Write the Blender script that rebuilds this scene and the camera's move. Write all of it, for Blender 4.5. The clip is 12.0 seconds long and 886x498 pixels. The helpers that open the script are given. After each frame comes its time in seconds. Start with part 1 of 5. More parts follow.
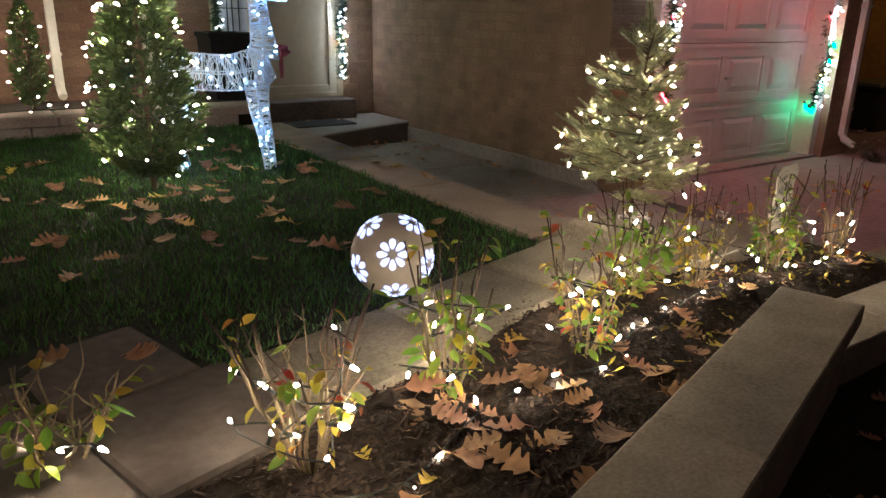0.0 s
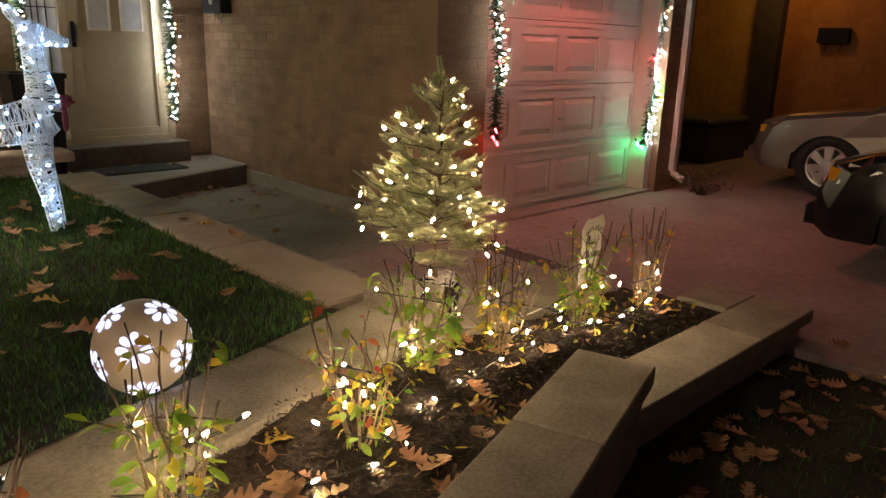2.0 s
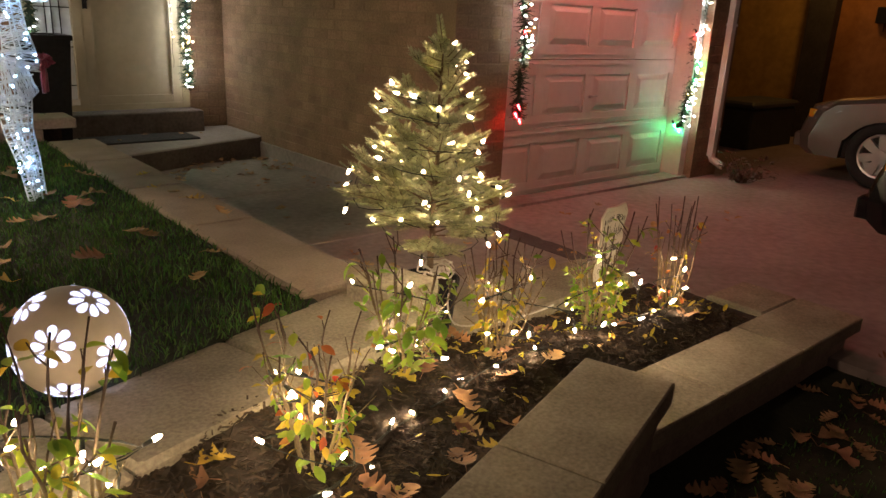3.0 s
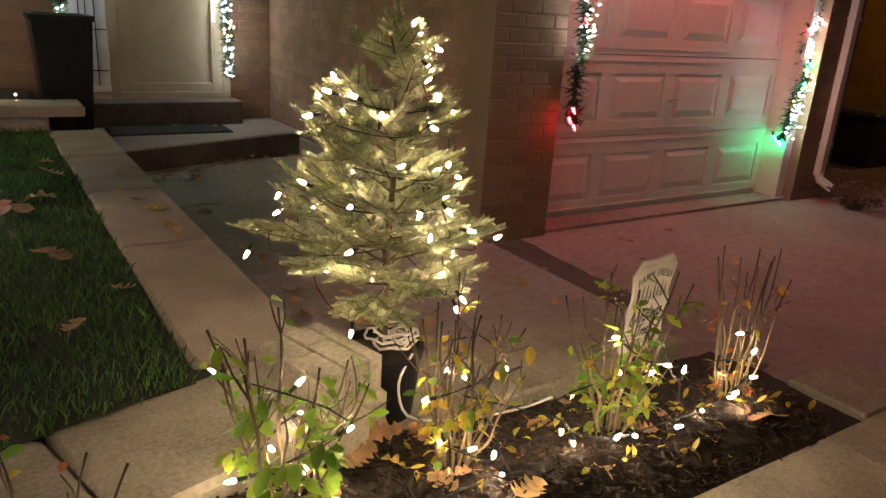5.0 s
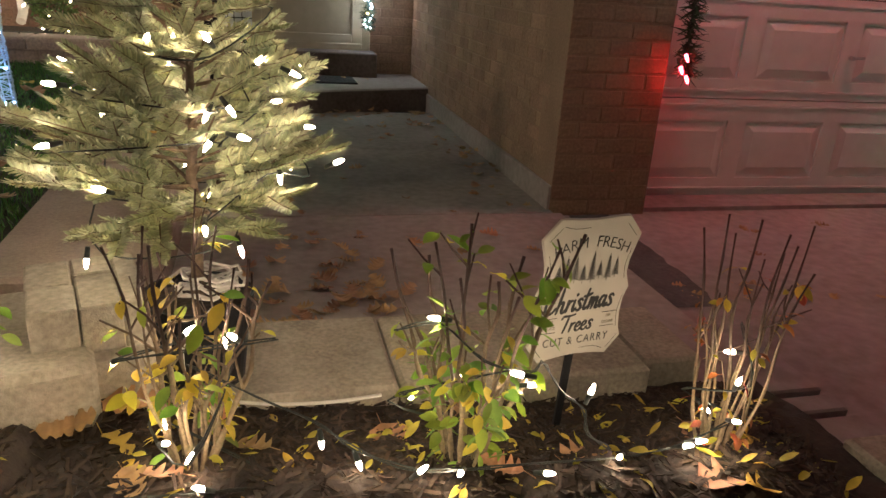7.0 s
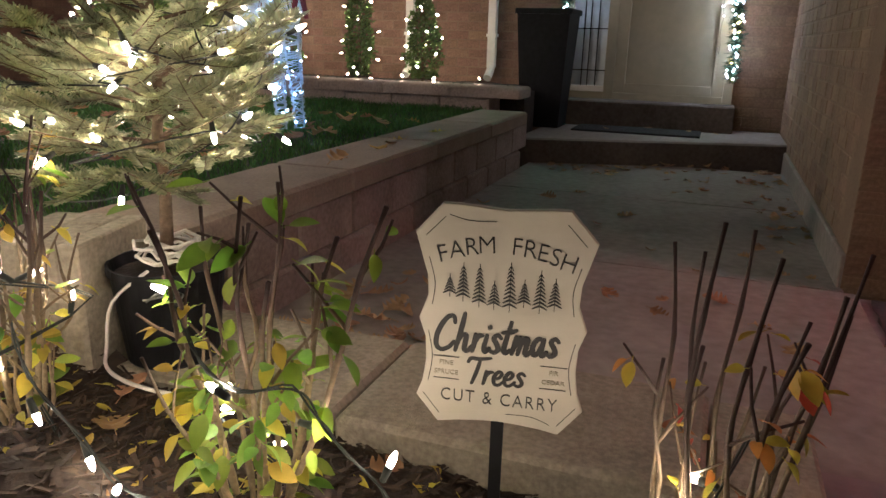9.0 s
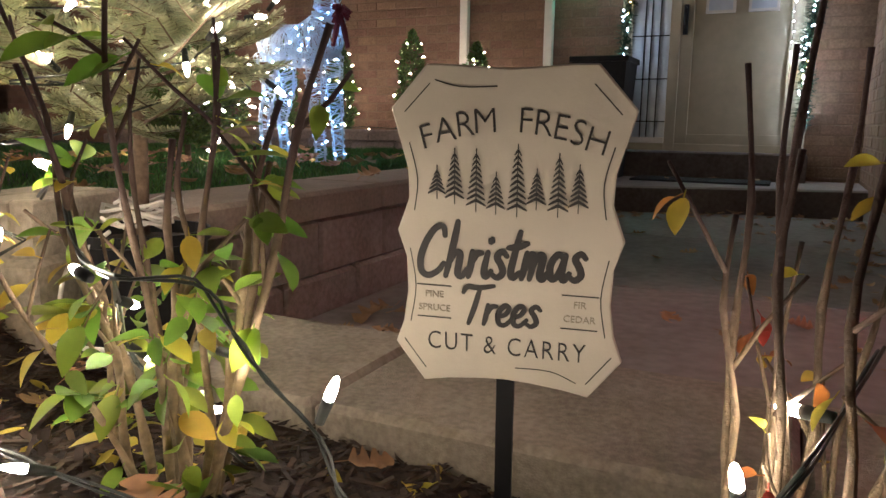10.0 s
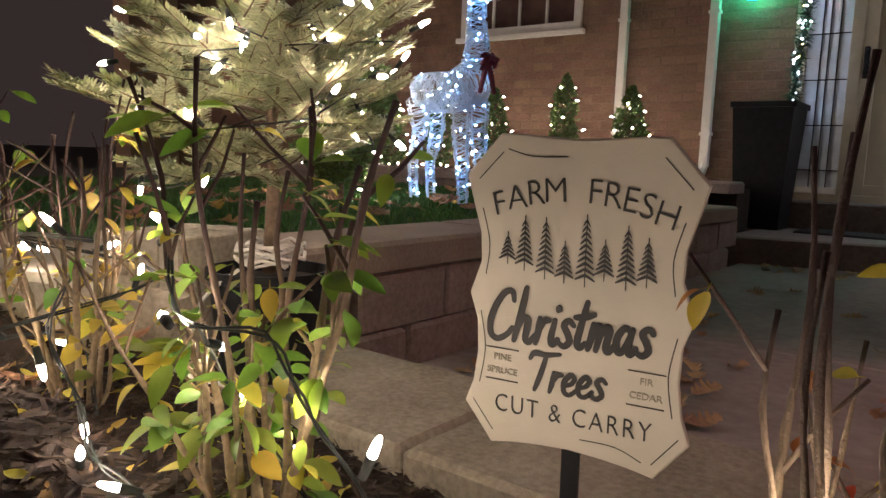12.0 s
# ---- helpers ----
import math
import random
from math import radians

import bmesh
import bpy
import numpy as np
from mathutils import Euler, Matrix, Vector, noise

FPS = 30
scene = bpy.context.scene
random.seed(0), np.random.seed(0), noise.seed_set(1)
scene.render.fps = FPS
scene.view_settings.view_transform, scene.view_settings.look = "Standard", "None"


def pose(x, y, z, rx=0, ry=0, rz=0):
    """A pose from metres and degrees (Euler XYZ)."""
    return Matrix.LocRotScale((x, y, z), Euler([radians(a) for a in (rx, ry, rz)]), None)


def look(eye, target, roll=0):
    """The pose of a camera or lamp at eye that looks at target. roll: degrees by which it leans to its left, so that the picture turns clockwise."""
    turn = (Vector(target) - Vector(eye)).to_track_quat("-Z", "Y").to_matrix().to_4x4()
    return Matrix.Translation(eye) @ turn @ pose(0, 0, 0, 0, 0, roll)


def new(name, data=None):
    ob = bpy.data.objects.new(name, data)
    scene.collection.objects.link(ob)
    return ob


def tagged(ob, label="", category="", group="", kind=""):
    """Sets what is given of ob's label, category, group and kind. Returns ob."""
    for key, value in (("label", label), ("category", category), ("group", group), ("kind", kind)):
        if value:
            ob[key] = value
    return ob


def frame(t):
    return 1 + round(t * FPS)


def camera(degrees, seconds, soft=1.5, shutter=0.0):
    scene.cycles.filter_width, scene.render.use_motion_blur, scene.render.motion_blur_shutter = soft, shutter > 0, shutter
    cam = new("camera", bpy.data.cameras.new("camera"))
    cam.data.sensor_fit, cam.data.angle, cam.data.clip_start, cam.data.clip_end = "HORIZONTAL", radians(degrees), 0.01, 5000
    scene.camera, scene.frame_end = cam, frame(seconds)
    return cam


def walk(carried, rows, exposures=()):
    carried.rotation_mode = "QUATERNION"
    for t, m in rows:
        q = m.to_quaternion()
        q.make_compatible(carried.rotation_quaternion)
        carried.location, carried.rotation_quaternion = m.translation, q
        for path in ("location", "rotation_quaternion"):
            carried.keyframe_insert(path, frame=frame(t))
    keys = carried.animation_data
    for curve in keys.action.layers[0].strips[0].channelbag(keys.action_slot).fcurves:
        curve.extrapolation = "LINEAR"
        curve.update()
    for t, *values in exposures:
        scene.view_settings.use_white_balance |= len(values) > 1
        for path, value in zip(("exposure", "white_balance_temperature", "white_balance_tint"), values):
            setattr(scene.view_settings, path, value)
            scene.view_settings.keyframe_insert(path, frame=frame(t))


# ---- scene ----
cam = camera(62.8, 12.0)
PATH = [
    (0, (-4.523, -3.812, 1.296), (-3.448, -2.245, 0.673), 1.14),
    (0.5, (-4.421, -3.807, 1.342), (-3.255, -2.288, 0.767), 0.9),
    (1, (-4.275, -3.836, 1.374), (-3.016, -2.382, 0.824), 0.8),
    (1.5, (-4.189, -3.836, 1.396), (-2.855, -2.444, 0.863), 1.14),
    (2, (-4.093, -3.846, 1.402), (-2.757, -2.461, 0.857), 1.63),
    (2.5, (-3.934, -3.783, 1.376), (-2.626, -2.385, 0.798), 2.34),
    (4.3, (-3.232, -3.417, 1.296), (-2.117, -1.886, 0.653), 3.6),
    (4.5, (-3.149, -3.367, 1.298), (-2.05, -1.821, 0.664), 3.6),
    (5, (-2.946, -3.303, 1.299), (-1.895, -1.722, 0.669), 3.8),
    (5.5, (-2.721, -3.311, 1.253), (-1.731, -1.701, 0.6), 4.3),
    (6, (-2.469, -3.271, 1.179), (-1.575, -1.615, 0.499), 4.4),
    (6.5, (-2.2, -3.228, 1.12), (-1.459, -1.503, 0.43), 4.2),
    (7, (-1.916, -3.192, 1.063), (-1.428, -1.385, 0.359), 3.8),
    (7.5, (-1.632, -3.064, 0.983), (-1.422, -1.213, 0.255), 3.7),
    (7.7, (-1.53, -3.043, 0.963), (-1.441, -1.181, 0.237), 3.5),
    (9.3, (-0.995, -2.741, 0.752), (-1.725, -0.945, 0.261), 0.9),
    (9.5, (-0.99, -2.688, 0.68), (-1.74, -0.889, 0.232), 0.6),
    (10, (-1.026, -2.603, 0.579), (-1.864, -0.819, 0.24), 0.8),
    (10.5, (-1.043, -2.556, 0.543), (-1.986, -0.812, 0.283), 0.8),
    (11, (-1.039, -2.526, 0.529), (-2.084, -0.833, 0.322), 0.6),
    (11.5, (-0.997, -2.531, 0.561), (-2.137, -0.9, 0.353), 1.2),
    (12, (-0.948, -2.57, 0.609), (-2.157, -0.995, 0.362), 2.1),
]
walk(cam, [(t, look(eye, target, roll)) for t, eye, target, roll in PATH], [
    (0.0, 0.70, 5900, 10), (1.0, 0.74, 6200, 10), (2.5, 0.84, 7700, 12), (5.0, 0.88, 6900, 12), (6.5, 0.86, 6500, 13),
    (7.5, 0.86, 6000, 11), (9.5, 0.85, 5700, 13), (10.5, 0.74, 5700, 15), (12.0, 0.74, 5800, 17)])

# ---- world and large lights ----
world = bpy.data.worlds.new("night_sky")
scene.world = world
world.use_nodes = True
wbg = world.node_tree.nodes["Background"]
wbg.inputs["Color"].default_value = (0.66, 0.46, 0.38, 1)
wbg.inputs["Strength"].default_value = 0.031


def lamp(name, kind, place, power, colour, size=0.1, aim=None, spot=60):
    data = bpy.data.lights.new(name, kind)
    data.energy, data.color = power, colour
    if kind == "AREA":
        data.size = size
    else:
        data.shadow_soft_size = size
    if kind == "SPOT":
        data.spot_size, data.spot_blend = radians(spot), 0.6
    ob = new(name, data)
    ob.matrix_world = look(place, aim) if aim else pose(*place)
    return ob


# the street lamp beyond the lawn, and the sodium lamp at the neighbour's front
lamp("street_lamp_light", "POINT", (-14.0, -2.2, 6.0), 380, (1.0, 0.74, 0.56), 0.3)
lamp("neighbour_porch_light", "POINT", (6.0, 0.4, 2.6), 10, (1.0, 0.50, 0.12), 0.15)
# red flood lamp under the eaves over the garage door
lamp("garage_red_light", "SPOT", (1.2, -0.20, 2.55), 34, (1.0, 0.22, 0.20), 0.05, (1.15, -0.35, 0.0), 125)

# ---- materials ----


def mat(name, colour, rough=0.7, metal=0.0, noise_scale=30.0, vary=0.25, bump=0.2, bump_scale=120.0, random_vary=0.0,
        second=None, hue=0.0, island=False, spec=0.5, translucent=0.0, blotch=4.0):
    m = bpy.data.materials.new(name)
    m.use_nodes = True
    nt = m.node_tree
    n, l = nt.nodes, nt.links
    b = n["Principled BSDF"]
    b.inputs["Roughness"].default_value = rough
    b.inputs["Metallic"].default_value = metal
    b.inputs["Specular IOR Level"].default_value = spec
    tc = n.new("ShaderNodeTexCoord")
    nz = n.new("ShaderNodeTexNoise")
    nz.inputs["Scale"].default_value = noise_scale
    nz.inputs["Detail"].default_value = 6
    l.new(tc.outputs["Object"], nz.inputs["Vector"])
    big = n.new("ShaderNodeTexNoise")
    big.inputs["Scale"].default_value = blotch
    big.inputs["Detail"].default_value = 3
    l.new(tc.outputs["Object"], big.inputs["Vector"])
    add = n.new("ShaderNodeMath")
    add.operation = "MULTIPLY_ADD"
    add.inputs[1].default_value = 0.5
    l.new(nz.outputs["Fac"], add.inputs[0])
    half = n.new("ShaderNodeMath")
    half.operation = "MULTIPLY"
    half.inputs[1].default_value = 0.5
    l.new(big.outputs["Fac"], half.inputs[0])
    l.new(half.outputs[0], add.inputs[2])
    ramp = n.new("ShaderNodeValToRGB")
    c = Vector(colour)
    d = Vector(second) if second else c * (1 - vary)
    e = c * (1 + vary) if not second else c
    ramp.color_ramp.elements[0].position, ramp.color_ramp.elements[1].position = 0.35, 0.65
    ramp.color_ramp.elements[0].color = (*d, 1)
    ramp.color_ramp.elements[1].color = (*[min(1, v) for v in e], 1)
    l.new(add.outputs[0], ramp.inputs["Fac"])
    out = ramp.outputs["Color"]
    if random_vary or hue:
        if island:
            src = n.new("ShaderNodeNewGeometry").outputs["Random Per Island"]
        else:
            src = n.new("ShaderNodeObjectInfo").outputs["Random"]
        hs = n.new("ShaderNodeHueSaturation")
        mr = n.new("ShaderNodeMapRange")
        mr.inputs["To Min"].default_value, mr.inputs["To Max"].default_value = 1 - random_vary, 1 + random_vary
        l.new(src, mr.inputs["Value"])
        l.new(mr.outputs[0], hs.inputs["Value"])
        if hue:
            mul = n.new("ShaderNodeMath")
            mul.operation = "MULTIPLY"
            mul.inputs[1].default_value = 7.31
            fr = n.new("ShaderNodeMath")
            fr.operation = "FRACT"
            l.new(src, mul.inputs[0])
            l.new(mul.outputs[0], fr.inputs[0])
            mh = n.new("ShaderNodeMapRange")
            mh.inputs["To Min"].default_value, mh.inputs["To Max"].default_value = 0.5 - hue, 0.5 + hue
            l.new(fr.outputs[0], mh.inputs["Value"])
            l.new(mh.outputs[0], hs.inputs["Hue"])
        l.new(out, hs.inputs["Color"])
        out = hs.outputs["Color"]
    l.new(out, b.inputs["Base Color"])
    if bump:
        bn = n.new("ShaderNodeTexNoise")
        bn.inputs["Scale"].default_value = bump_scale
        bn.inputs["Detail"].default_value = 5
        l.new(tc.outputs["Object"], bn.inputs["Vector"])
        bp = n.new("ShaderNodeBump")
        bp.inputs["Strength"].default_value = bump
        bp.inputs["Distance"].default_value = 0.004
        l.new(bn.outputs["Fac"], bp.inputs["Height"])
        l.new(bp.outputs["Normal"], b.inputs["Normal"])
    if translucent:
        tr = n.new("ShaderNodeBsdfTranslucent")
        l.new(out, tr.inputs["Color"])
        mx = n.new("ShaderNodeMixShader")
        mx.inputs[0].default_value = translucent
        l.new(b.outputs[0], mx.inputs[1])
        l.new(tr.outputs[0], mx.inputs[2])
        l.new(mx.outputs[0], n["Material Output"].inputs["Surface"])
    return m


def glow(name, colour, strength):
    m = bpy.data.materials.new(name)
    m.use_nodes = True
    b = m.node_tree.nodes["Principled BSDF"]
    b.inputs["Base Color"].default_value = (*colour, 1)
    b.inputs["Emission Color"].default_value = (*colour, 1)
    b.inputs["Emission Strength"].default_value = strength
    return m


M_BRICK = mat("brown_brick", (0.27, 0.175, 0.11), 0.9, 0, 60, 0.3, 0.5, 180, 0.12, hue=0.008)
M_BRICK_S = mat("brown_brick_rest", (0.27, 0.175, 0.11), 0.9, 0, 60, 0.3, 0.5, 180, 0.12, hue=0.008, island=True)
# redder, darker brick and mortar copies: the front wall's dimness put into the colour
M_BRICK_F = mat("shaded_brick", (0.20, 0.118, 0.078), 0.9, 0, 60, 0.3, 0.5, 180, 0.14, hue=0.01)
M_BRICK_FS = mat("shaded_brick_rest", (0.20, 0.118, 0.078), 0.9, 0, 60, 0.3, 0.5, 180, 0.14, hue=0.01, island=True)
M_MORTAR_F = mat("shaded_mortar", (0.19, 0.125, 0.085), 0.95, 0, 80, 0.2, 0.4, 200)
M_MORTAR = mat("mortar", (0.255, 0.172, 0.11), 0.95, 0, 80, 0.2, 0.4, 200)
M_CONCRETE = mat("old_concrete", (0.30, 0.26, 0.23), 0.9, 0, 25, 0.22, 0.35, 260, blotch=2.2)
M_DRIVE = mat("drive_concrete", (0.30, 0.24, 0.23), 0.85, 0, 18, 0.25, 0.35, 220, blotch=1.5)
M_CAP = mat("cap_stone", (0.31, 0.265, 0.20), 0.92, 0, 90, 0.34, 0.6, 300, 0.08, blotch=5)
M_CAP_B = mat("brown_cap_stone", (0.32, 0.245, 0.19), 0.92, 0, 90, 0.22, 0.6, 300, 0.1, blotch=5)
M_BLOCK = mat("wall_block", (0.34, 0.26, 0.22), 0.95, 0, 60, 0.3, 0.8, 160, 0.12)
M_MULCH = mat("dark_mulch", (0.032, 0.021, 0.014), 0.95, 0, 45, 0.5, 1.0, 90)
M_CHIP = mat("bark_chip", (0.042, 0.026, 0.016), 0.95, 0, 60, 0.5, 0.4, 150, 0.6, island=True)
# much darker than the other concrete
M_PAVING = mat("dark_paving", (0.11, 0.085, 0.068), 0.92, 0, 30, 0.3, 0.4, 240, 0.1, blotch=2.5)
M_TAR = mat("tarred_joint", (0.085, 0.072, 0.068), 0.9, 0, 60, 0.35, 0.7, 160, blotch=6)
M_CONE = mat("cone_scale", (0.13, 0.07, 0.04), 0.8, 0, 60, 0.3, 0.3, 200)
# for the brown door sill and for the step's riser, whose shade is in this colour
M_CONCRETE_DARK = mat("dark_concrete", (0.13, 0.105, 0.09), 0.92, 0, 40, 0.3, 0.5, 200, blotch=5)
M_SOIL = mat("lawn_soil", (0.022, 0.024, 0.012), 0.95, 0, 40, 0.4, 0.8, 90)
M_GRASS = mat("grass_blade", (0.055, 0.135, 0.025), 0.6, 0, 8, 0.35, 0, 10, 0.45, hue=0.03, island=True, translucent=0.2)
M_DOORPAINT = mat("garage_paint", (0.74, 0.68, 0.64), 0.5, 0, 14, 0.06, 0.12, 300)
M_TRIM = mat("trim_paint", (0.72, 0.68, 0.62), 0.5, 0, 20, 0.07, 0.15, 200)
M_BEIGE = mat("beige_door_paint", (0.44, 0.38, 0.26), 0.45, 0, 15, 0.08, 0.12, 200)
M_BLACK = mat("black_plastic", (0.012, 0.012, 0.013), 0.55, 0, 30, 0.3, 0.1, 200, spec=0.2)
M_RUBBER = mat("black_rubber", (0.02, 0.02, 0.02), 0.8, 0, 60, 0.3, 0.3, 300)
M_WIRE = mat("dark_green_wire", (0.012, 0.016, 0.012), 0.5, 0, 60, 0.3, 0, 100)
M_BARK = mat("twig_bark", (0.18, 0.135, 0.08), 0.85, 0, 120, 0.45, 0.5, 400, 0.25)
M_BARK_D = mat("dark_twig_bark", (0.085, 0.048, 0.032), 0.85, 0, 120, 0.4, 0.5, 400, 0.25)
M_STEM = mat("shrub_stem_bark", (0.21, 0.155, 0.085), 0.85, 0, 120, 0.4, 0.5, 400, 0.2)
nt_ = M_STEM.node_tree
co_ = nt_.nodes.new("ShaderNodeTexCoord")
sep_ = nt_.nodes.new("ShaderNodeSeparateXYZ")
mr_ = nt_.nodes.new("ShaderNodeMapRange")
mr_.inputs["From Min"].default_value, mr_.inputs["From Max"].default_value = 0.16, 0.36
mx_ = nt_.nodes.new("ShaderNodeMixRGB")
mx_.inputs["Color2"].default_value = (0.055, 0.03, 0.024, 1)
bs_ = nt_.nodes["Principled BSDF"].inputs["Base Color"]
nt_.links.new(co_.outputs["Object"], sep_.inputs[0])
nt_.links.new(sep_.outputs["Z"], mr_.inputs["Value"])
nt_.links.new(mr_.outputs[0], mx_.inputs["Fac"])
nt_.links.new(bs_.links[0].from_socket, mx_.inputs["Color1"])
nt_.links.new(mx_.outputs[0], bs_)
M_TRUNK = mat("fir_trunk_bark", (0.16, 0.11, 0.07), 0.9, 0, 90, 0.4, 0.6, 300)
M_NEEDLE = mat("fir_needle", (0.42, 0.43, 0.25), 0.55, 0, 20, 0.3, 0, 10, 0.3, hue=0.02, island=True, translucent=0.15)
M_LEAF_G = mat("green_leaf", (0.21, 0.32, 0.035), 0.5, 0, 25, 0.3, 0.1, 90, 0.35, hue=0.035, translucent=0.35)
M_LEAF_Y = mat("yellow_leaf", (0.52, 0.41, 0.045), 0.5, 0, 25, 0.3, 0.1, 90, 0.3, hue=0.025, translucent=0.35)
M_LEAF_R = mat("red_leaf", (0.40, 0.11, 0.03), 0.55, 0, 25, 0.35, 0.1, 90, 0.3, hue=0.03, translucent=0.3)
M_OAK = mat("oak_leaf_tan", (0.36, 0.195, 0.085), 0.6, 0, 30, 0.35, 0.3, 90, 0.35, hue=0.02, translucent=0.15)
M_OAK_Y = mat("oak_leaf_yellow", (0.52, 0.34, 0.05), 0.6, 0, 30, 0.3, 0.3, 90, 0.25, hue=0.02, translucent=0.15)
M_HEDGE = mat("dark_evergreen", (0.10, 0.15, 0.04), 0.6, 0, 20, 0.35, 0, 10, 0.5, hue=0.03, island=True, translucent=0.15)
M_GARLAND = mat("garland_needle", (0.02, 0.05, 0.022), 0.6, 0, 20, 0.35, 0, 10, 0.4, island=True)
M_SIGN = mat("sign_board", (0.52, 0.47, 0.38), 0.6, 0, 6, 0.07, 0.1, 200, blotch=12)
M_INK = mat("sign_ink", (0.022, 0.02, 0.018), 0.6, 0, 60, 0.2, 0, 100)
M_INK_L = mat("faded_ink", (0.30, 0.26, 0.19), 0.6, 0, 60, 0.2, 0, 100)
M_WHITEWIRE = mat("white_wrap", (0.50, 0.58, 0.68), 0.5, 0, 60, 0.1, 0, 100)
M_BALL = mat("resin_globe", (0.55, 0.47, 0.38), 0.55, 0, 30, 0.08, 0.2, 250)
M_SILVER = mat("silver_car_paint", (0.26, 0.22, 0.20), 0.3, 0.7, 10, 0.05, 0)
M_BLACKCAR = mat("black_car_paint", (0.008, 0.008, 0.01), 0.12, 0, 10, 0.05, 0)
M_RIM = mat("wheel_silver", (0.55, 0.55, 0.55), 0.35, 0.8, 10, 0.05, 0)
M_LENS = mat("lamp_lens", (0.55, 0.55, 0.52), 0.08, 0.3, 10, 0.05, 0)
M_AMBER = mat("amber_lens", (0.8, 0.35, 0.03), 0.15, 0, 10, 0.05, 0)
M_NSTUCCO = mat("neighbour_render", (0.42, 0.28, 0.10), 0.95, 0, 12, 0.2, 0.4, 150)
M_DARKWOOD = mat("dark_trim", (0.05, 0.045, 0.04), 0.7, 0, 30, 0.3, 0.2, 150)
M_BOW = mat("red_bow", (0.15, 0.02, 0.04), 0.6, 0, 30, 0.3, 0.1, 150)
M_MAT = mat("door_mat", (0.03, 0.03, 0.03), 0.95, 0, 160, 0.4, 1.0, 500)
M_CABLE = mat("white_cable", (0.62, 0.58, 0.52), 0.5, 0, 60, 0.1, 0, 100)
M_GLASS = mat("frosted_glass", (0.62, 0.66, 0.70), 0.25, 0, 10, 0.12, 0.2, 40)
M_WINDARK = mat("window_pane", (0.10, 0.06, 0.05), 0.1, 0, 10, 0.2, 0)
G_WARM = glow("warm_bulb", (1.0, 0.80, 0.56), 142)
G_COOL = glow("cool_bulb", (0.33, 0.64, 1.0), 26)
G_WHITE = glow("white_bulb", (0.80, 0.90, 1.0), 78)
G_RED = glow("red_bulb", (1.0, 0.02, 0.03), 55)
G_GREEN = glow("green_bulb", (0.0, 1.0, 0.35), 55)
G_AMBER = glow("amber_bulb", (1.0, 0.50, 0.10), 45)
G_PETAL = glow("globe_petal", (0.52, 0.60, 1.0), 1.15)

# ---- mesh building ----


class Mesh:
    """Vertices, faces and material slots of one part."""

    def __init__(self):
        self.v, self.f, self.s = [], [], []

    def face(self, pts, slot=0):
        i = len(self.v)
        self.v += [tuple(p) for p in pts]
        self.f.append(tuple(range(i, i + len(pts))))
        self.s.append(slot)

    def box(self, x0, x1, y0, y1, z0, z1, m=None, slot=0, bevel=0.0):
        """A box whose top and side edges are chamfered by bevel."""
        b = bevel
        i = len(self.v)
        if b:
            rings = [(z0, 0), (z1 - b, 0), (z1, b)]
        else:
            rings = [(z0, 0), (z1, 0)]
        for z, d in rings:
            c = b * 0.7
            if b:
                p = [(x0 + d + c, y0 + d), (x1 - d - c, y0 + d), (x1 - d, y0 + d + c), (x1 - d, y1 - d - c),
                     (x1 - d - c, y1 - d), (x0 + d + c, y1 - d), (x0 + d, y1 - d - c), (x0 + d, y0 + d + c)]
            else:
                p = [(x0, y0), (x1, y0), (x1, y1), (x0, y1)]
            for x, y in p:
                q = Vector((x, y, z))
                self.v.append(tuple(m @ q if m else q))
        k = 8 if b else 4
        for r in range(len(rings) - 1):
            for j in range(k):
                a, c2 = i + r * k + j, i + r * k + (j + 1) % k
                self.f.append((a, c2, c2 + k, a + k))
                self.s.append(slot)
        self.f.append(tuple(i + k - 1 - j for j in range(k)))
        self.f.append(tuple(i + (len(rings) - 1) * k + j for j in range(k)))
        self.s += [slot, slot]

    def tube(self, pts, radii, n=6, slot=0, cap=True):
        pts = [Vector(p) for p in pts]
        i = len(self.v)
        side = None
        for j, p in enumerate(pts):
            d = (pts[min(j + 1, len(pts) - 1)] - pts[max(j - 1, 0)]).normalized()
            if side is None:
                side = d.orthogonal().normalized()
            else:
                side = (side - d * side.dot(d)).normalized()
            up = d.cross(side)
            r = radii[j] if isinstance(radii, (list, tuple)) else radii
            for k in range(n):
                a = 2 * math.pi * k / n
                self.v.append(tuple(p + (side * math.cos(a) + up * math.sin(a)) * r))
        for j in range(len(pts) - 1):
            for k in range(n):
                a, b = i + j * n + k, i + j * n + (k + 1) % n
                self.f.append((a, b, b + n, a + n))
                self.s.append(slot)
        if cap:
            self.f.append(tuple(i + n - 1 - k for k in range(n)))
            self.f.append(tuple(i + (len(pts) - 1) * n + k for k in range(n)))
            self.s += [slot, slot]

    def lathe(self, profile, n=24, centre=(0, 0, 0), slot=0, axis=None):
        i = len(self.v)
        rot = axis.to_track_quat("Z", "Y").to_matrix() if axis else Matrix.Identity(3)
        for r, z in profile:
            for k in range(n):
                a = 2 * math.pi * k / n
                self.v.append(tuple(Vector(centre) + rot @ Vector((r * math.cos(a), r * math.sin(a), z))))
        for j in range(len(profile) - 1):
            for k in range(n):
                a, b = i + j * n + k, i + j * n + (k + 1) % n
                self.f.append((a, b, b + n, a + n))
                self.s.append(slot)

    def data(self, name, mats, smooth=False):
        me = bpy.data.meshes.new(name)
        me.from_pydata(self.v, [], self.f)
        for m in mats if isinstance(mats, (list, tuple)) else [mats]:
            me.materials.append(m)
        me.polygons.foreach_set("material_index", self.s)
        if smooth:
            me.polygons.foreach_set("use_smooth", [True] * len(self.f))
        me.update()
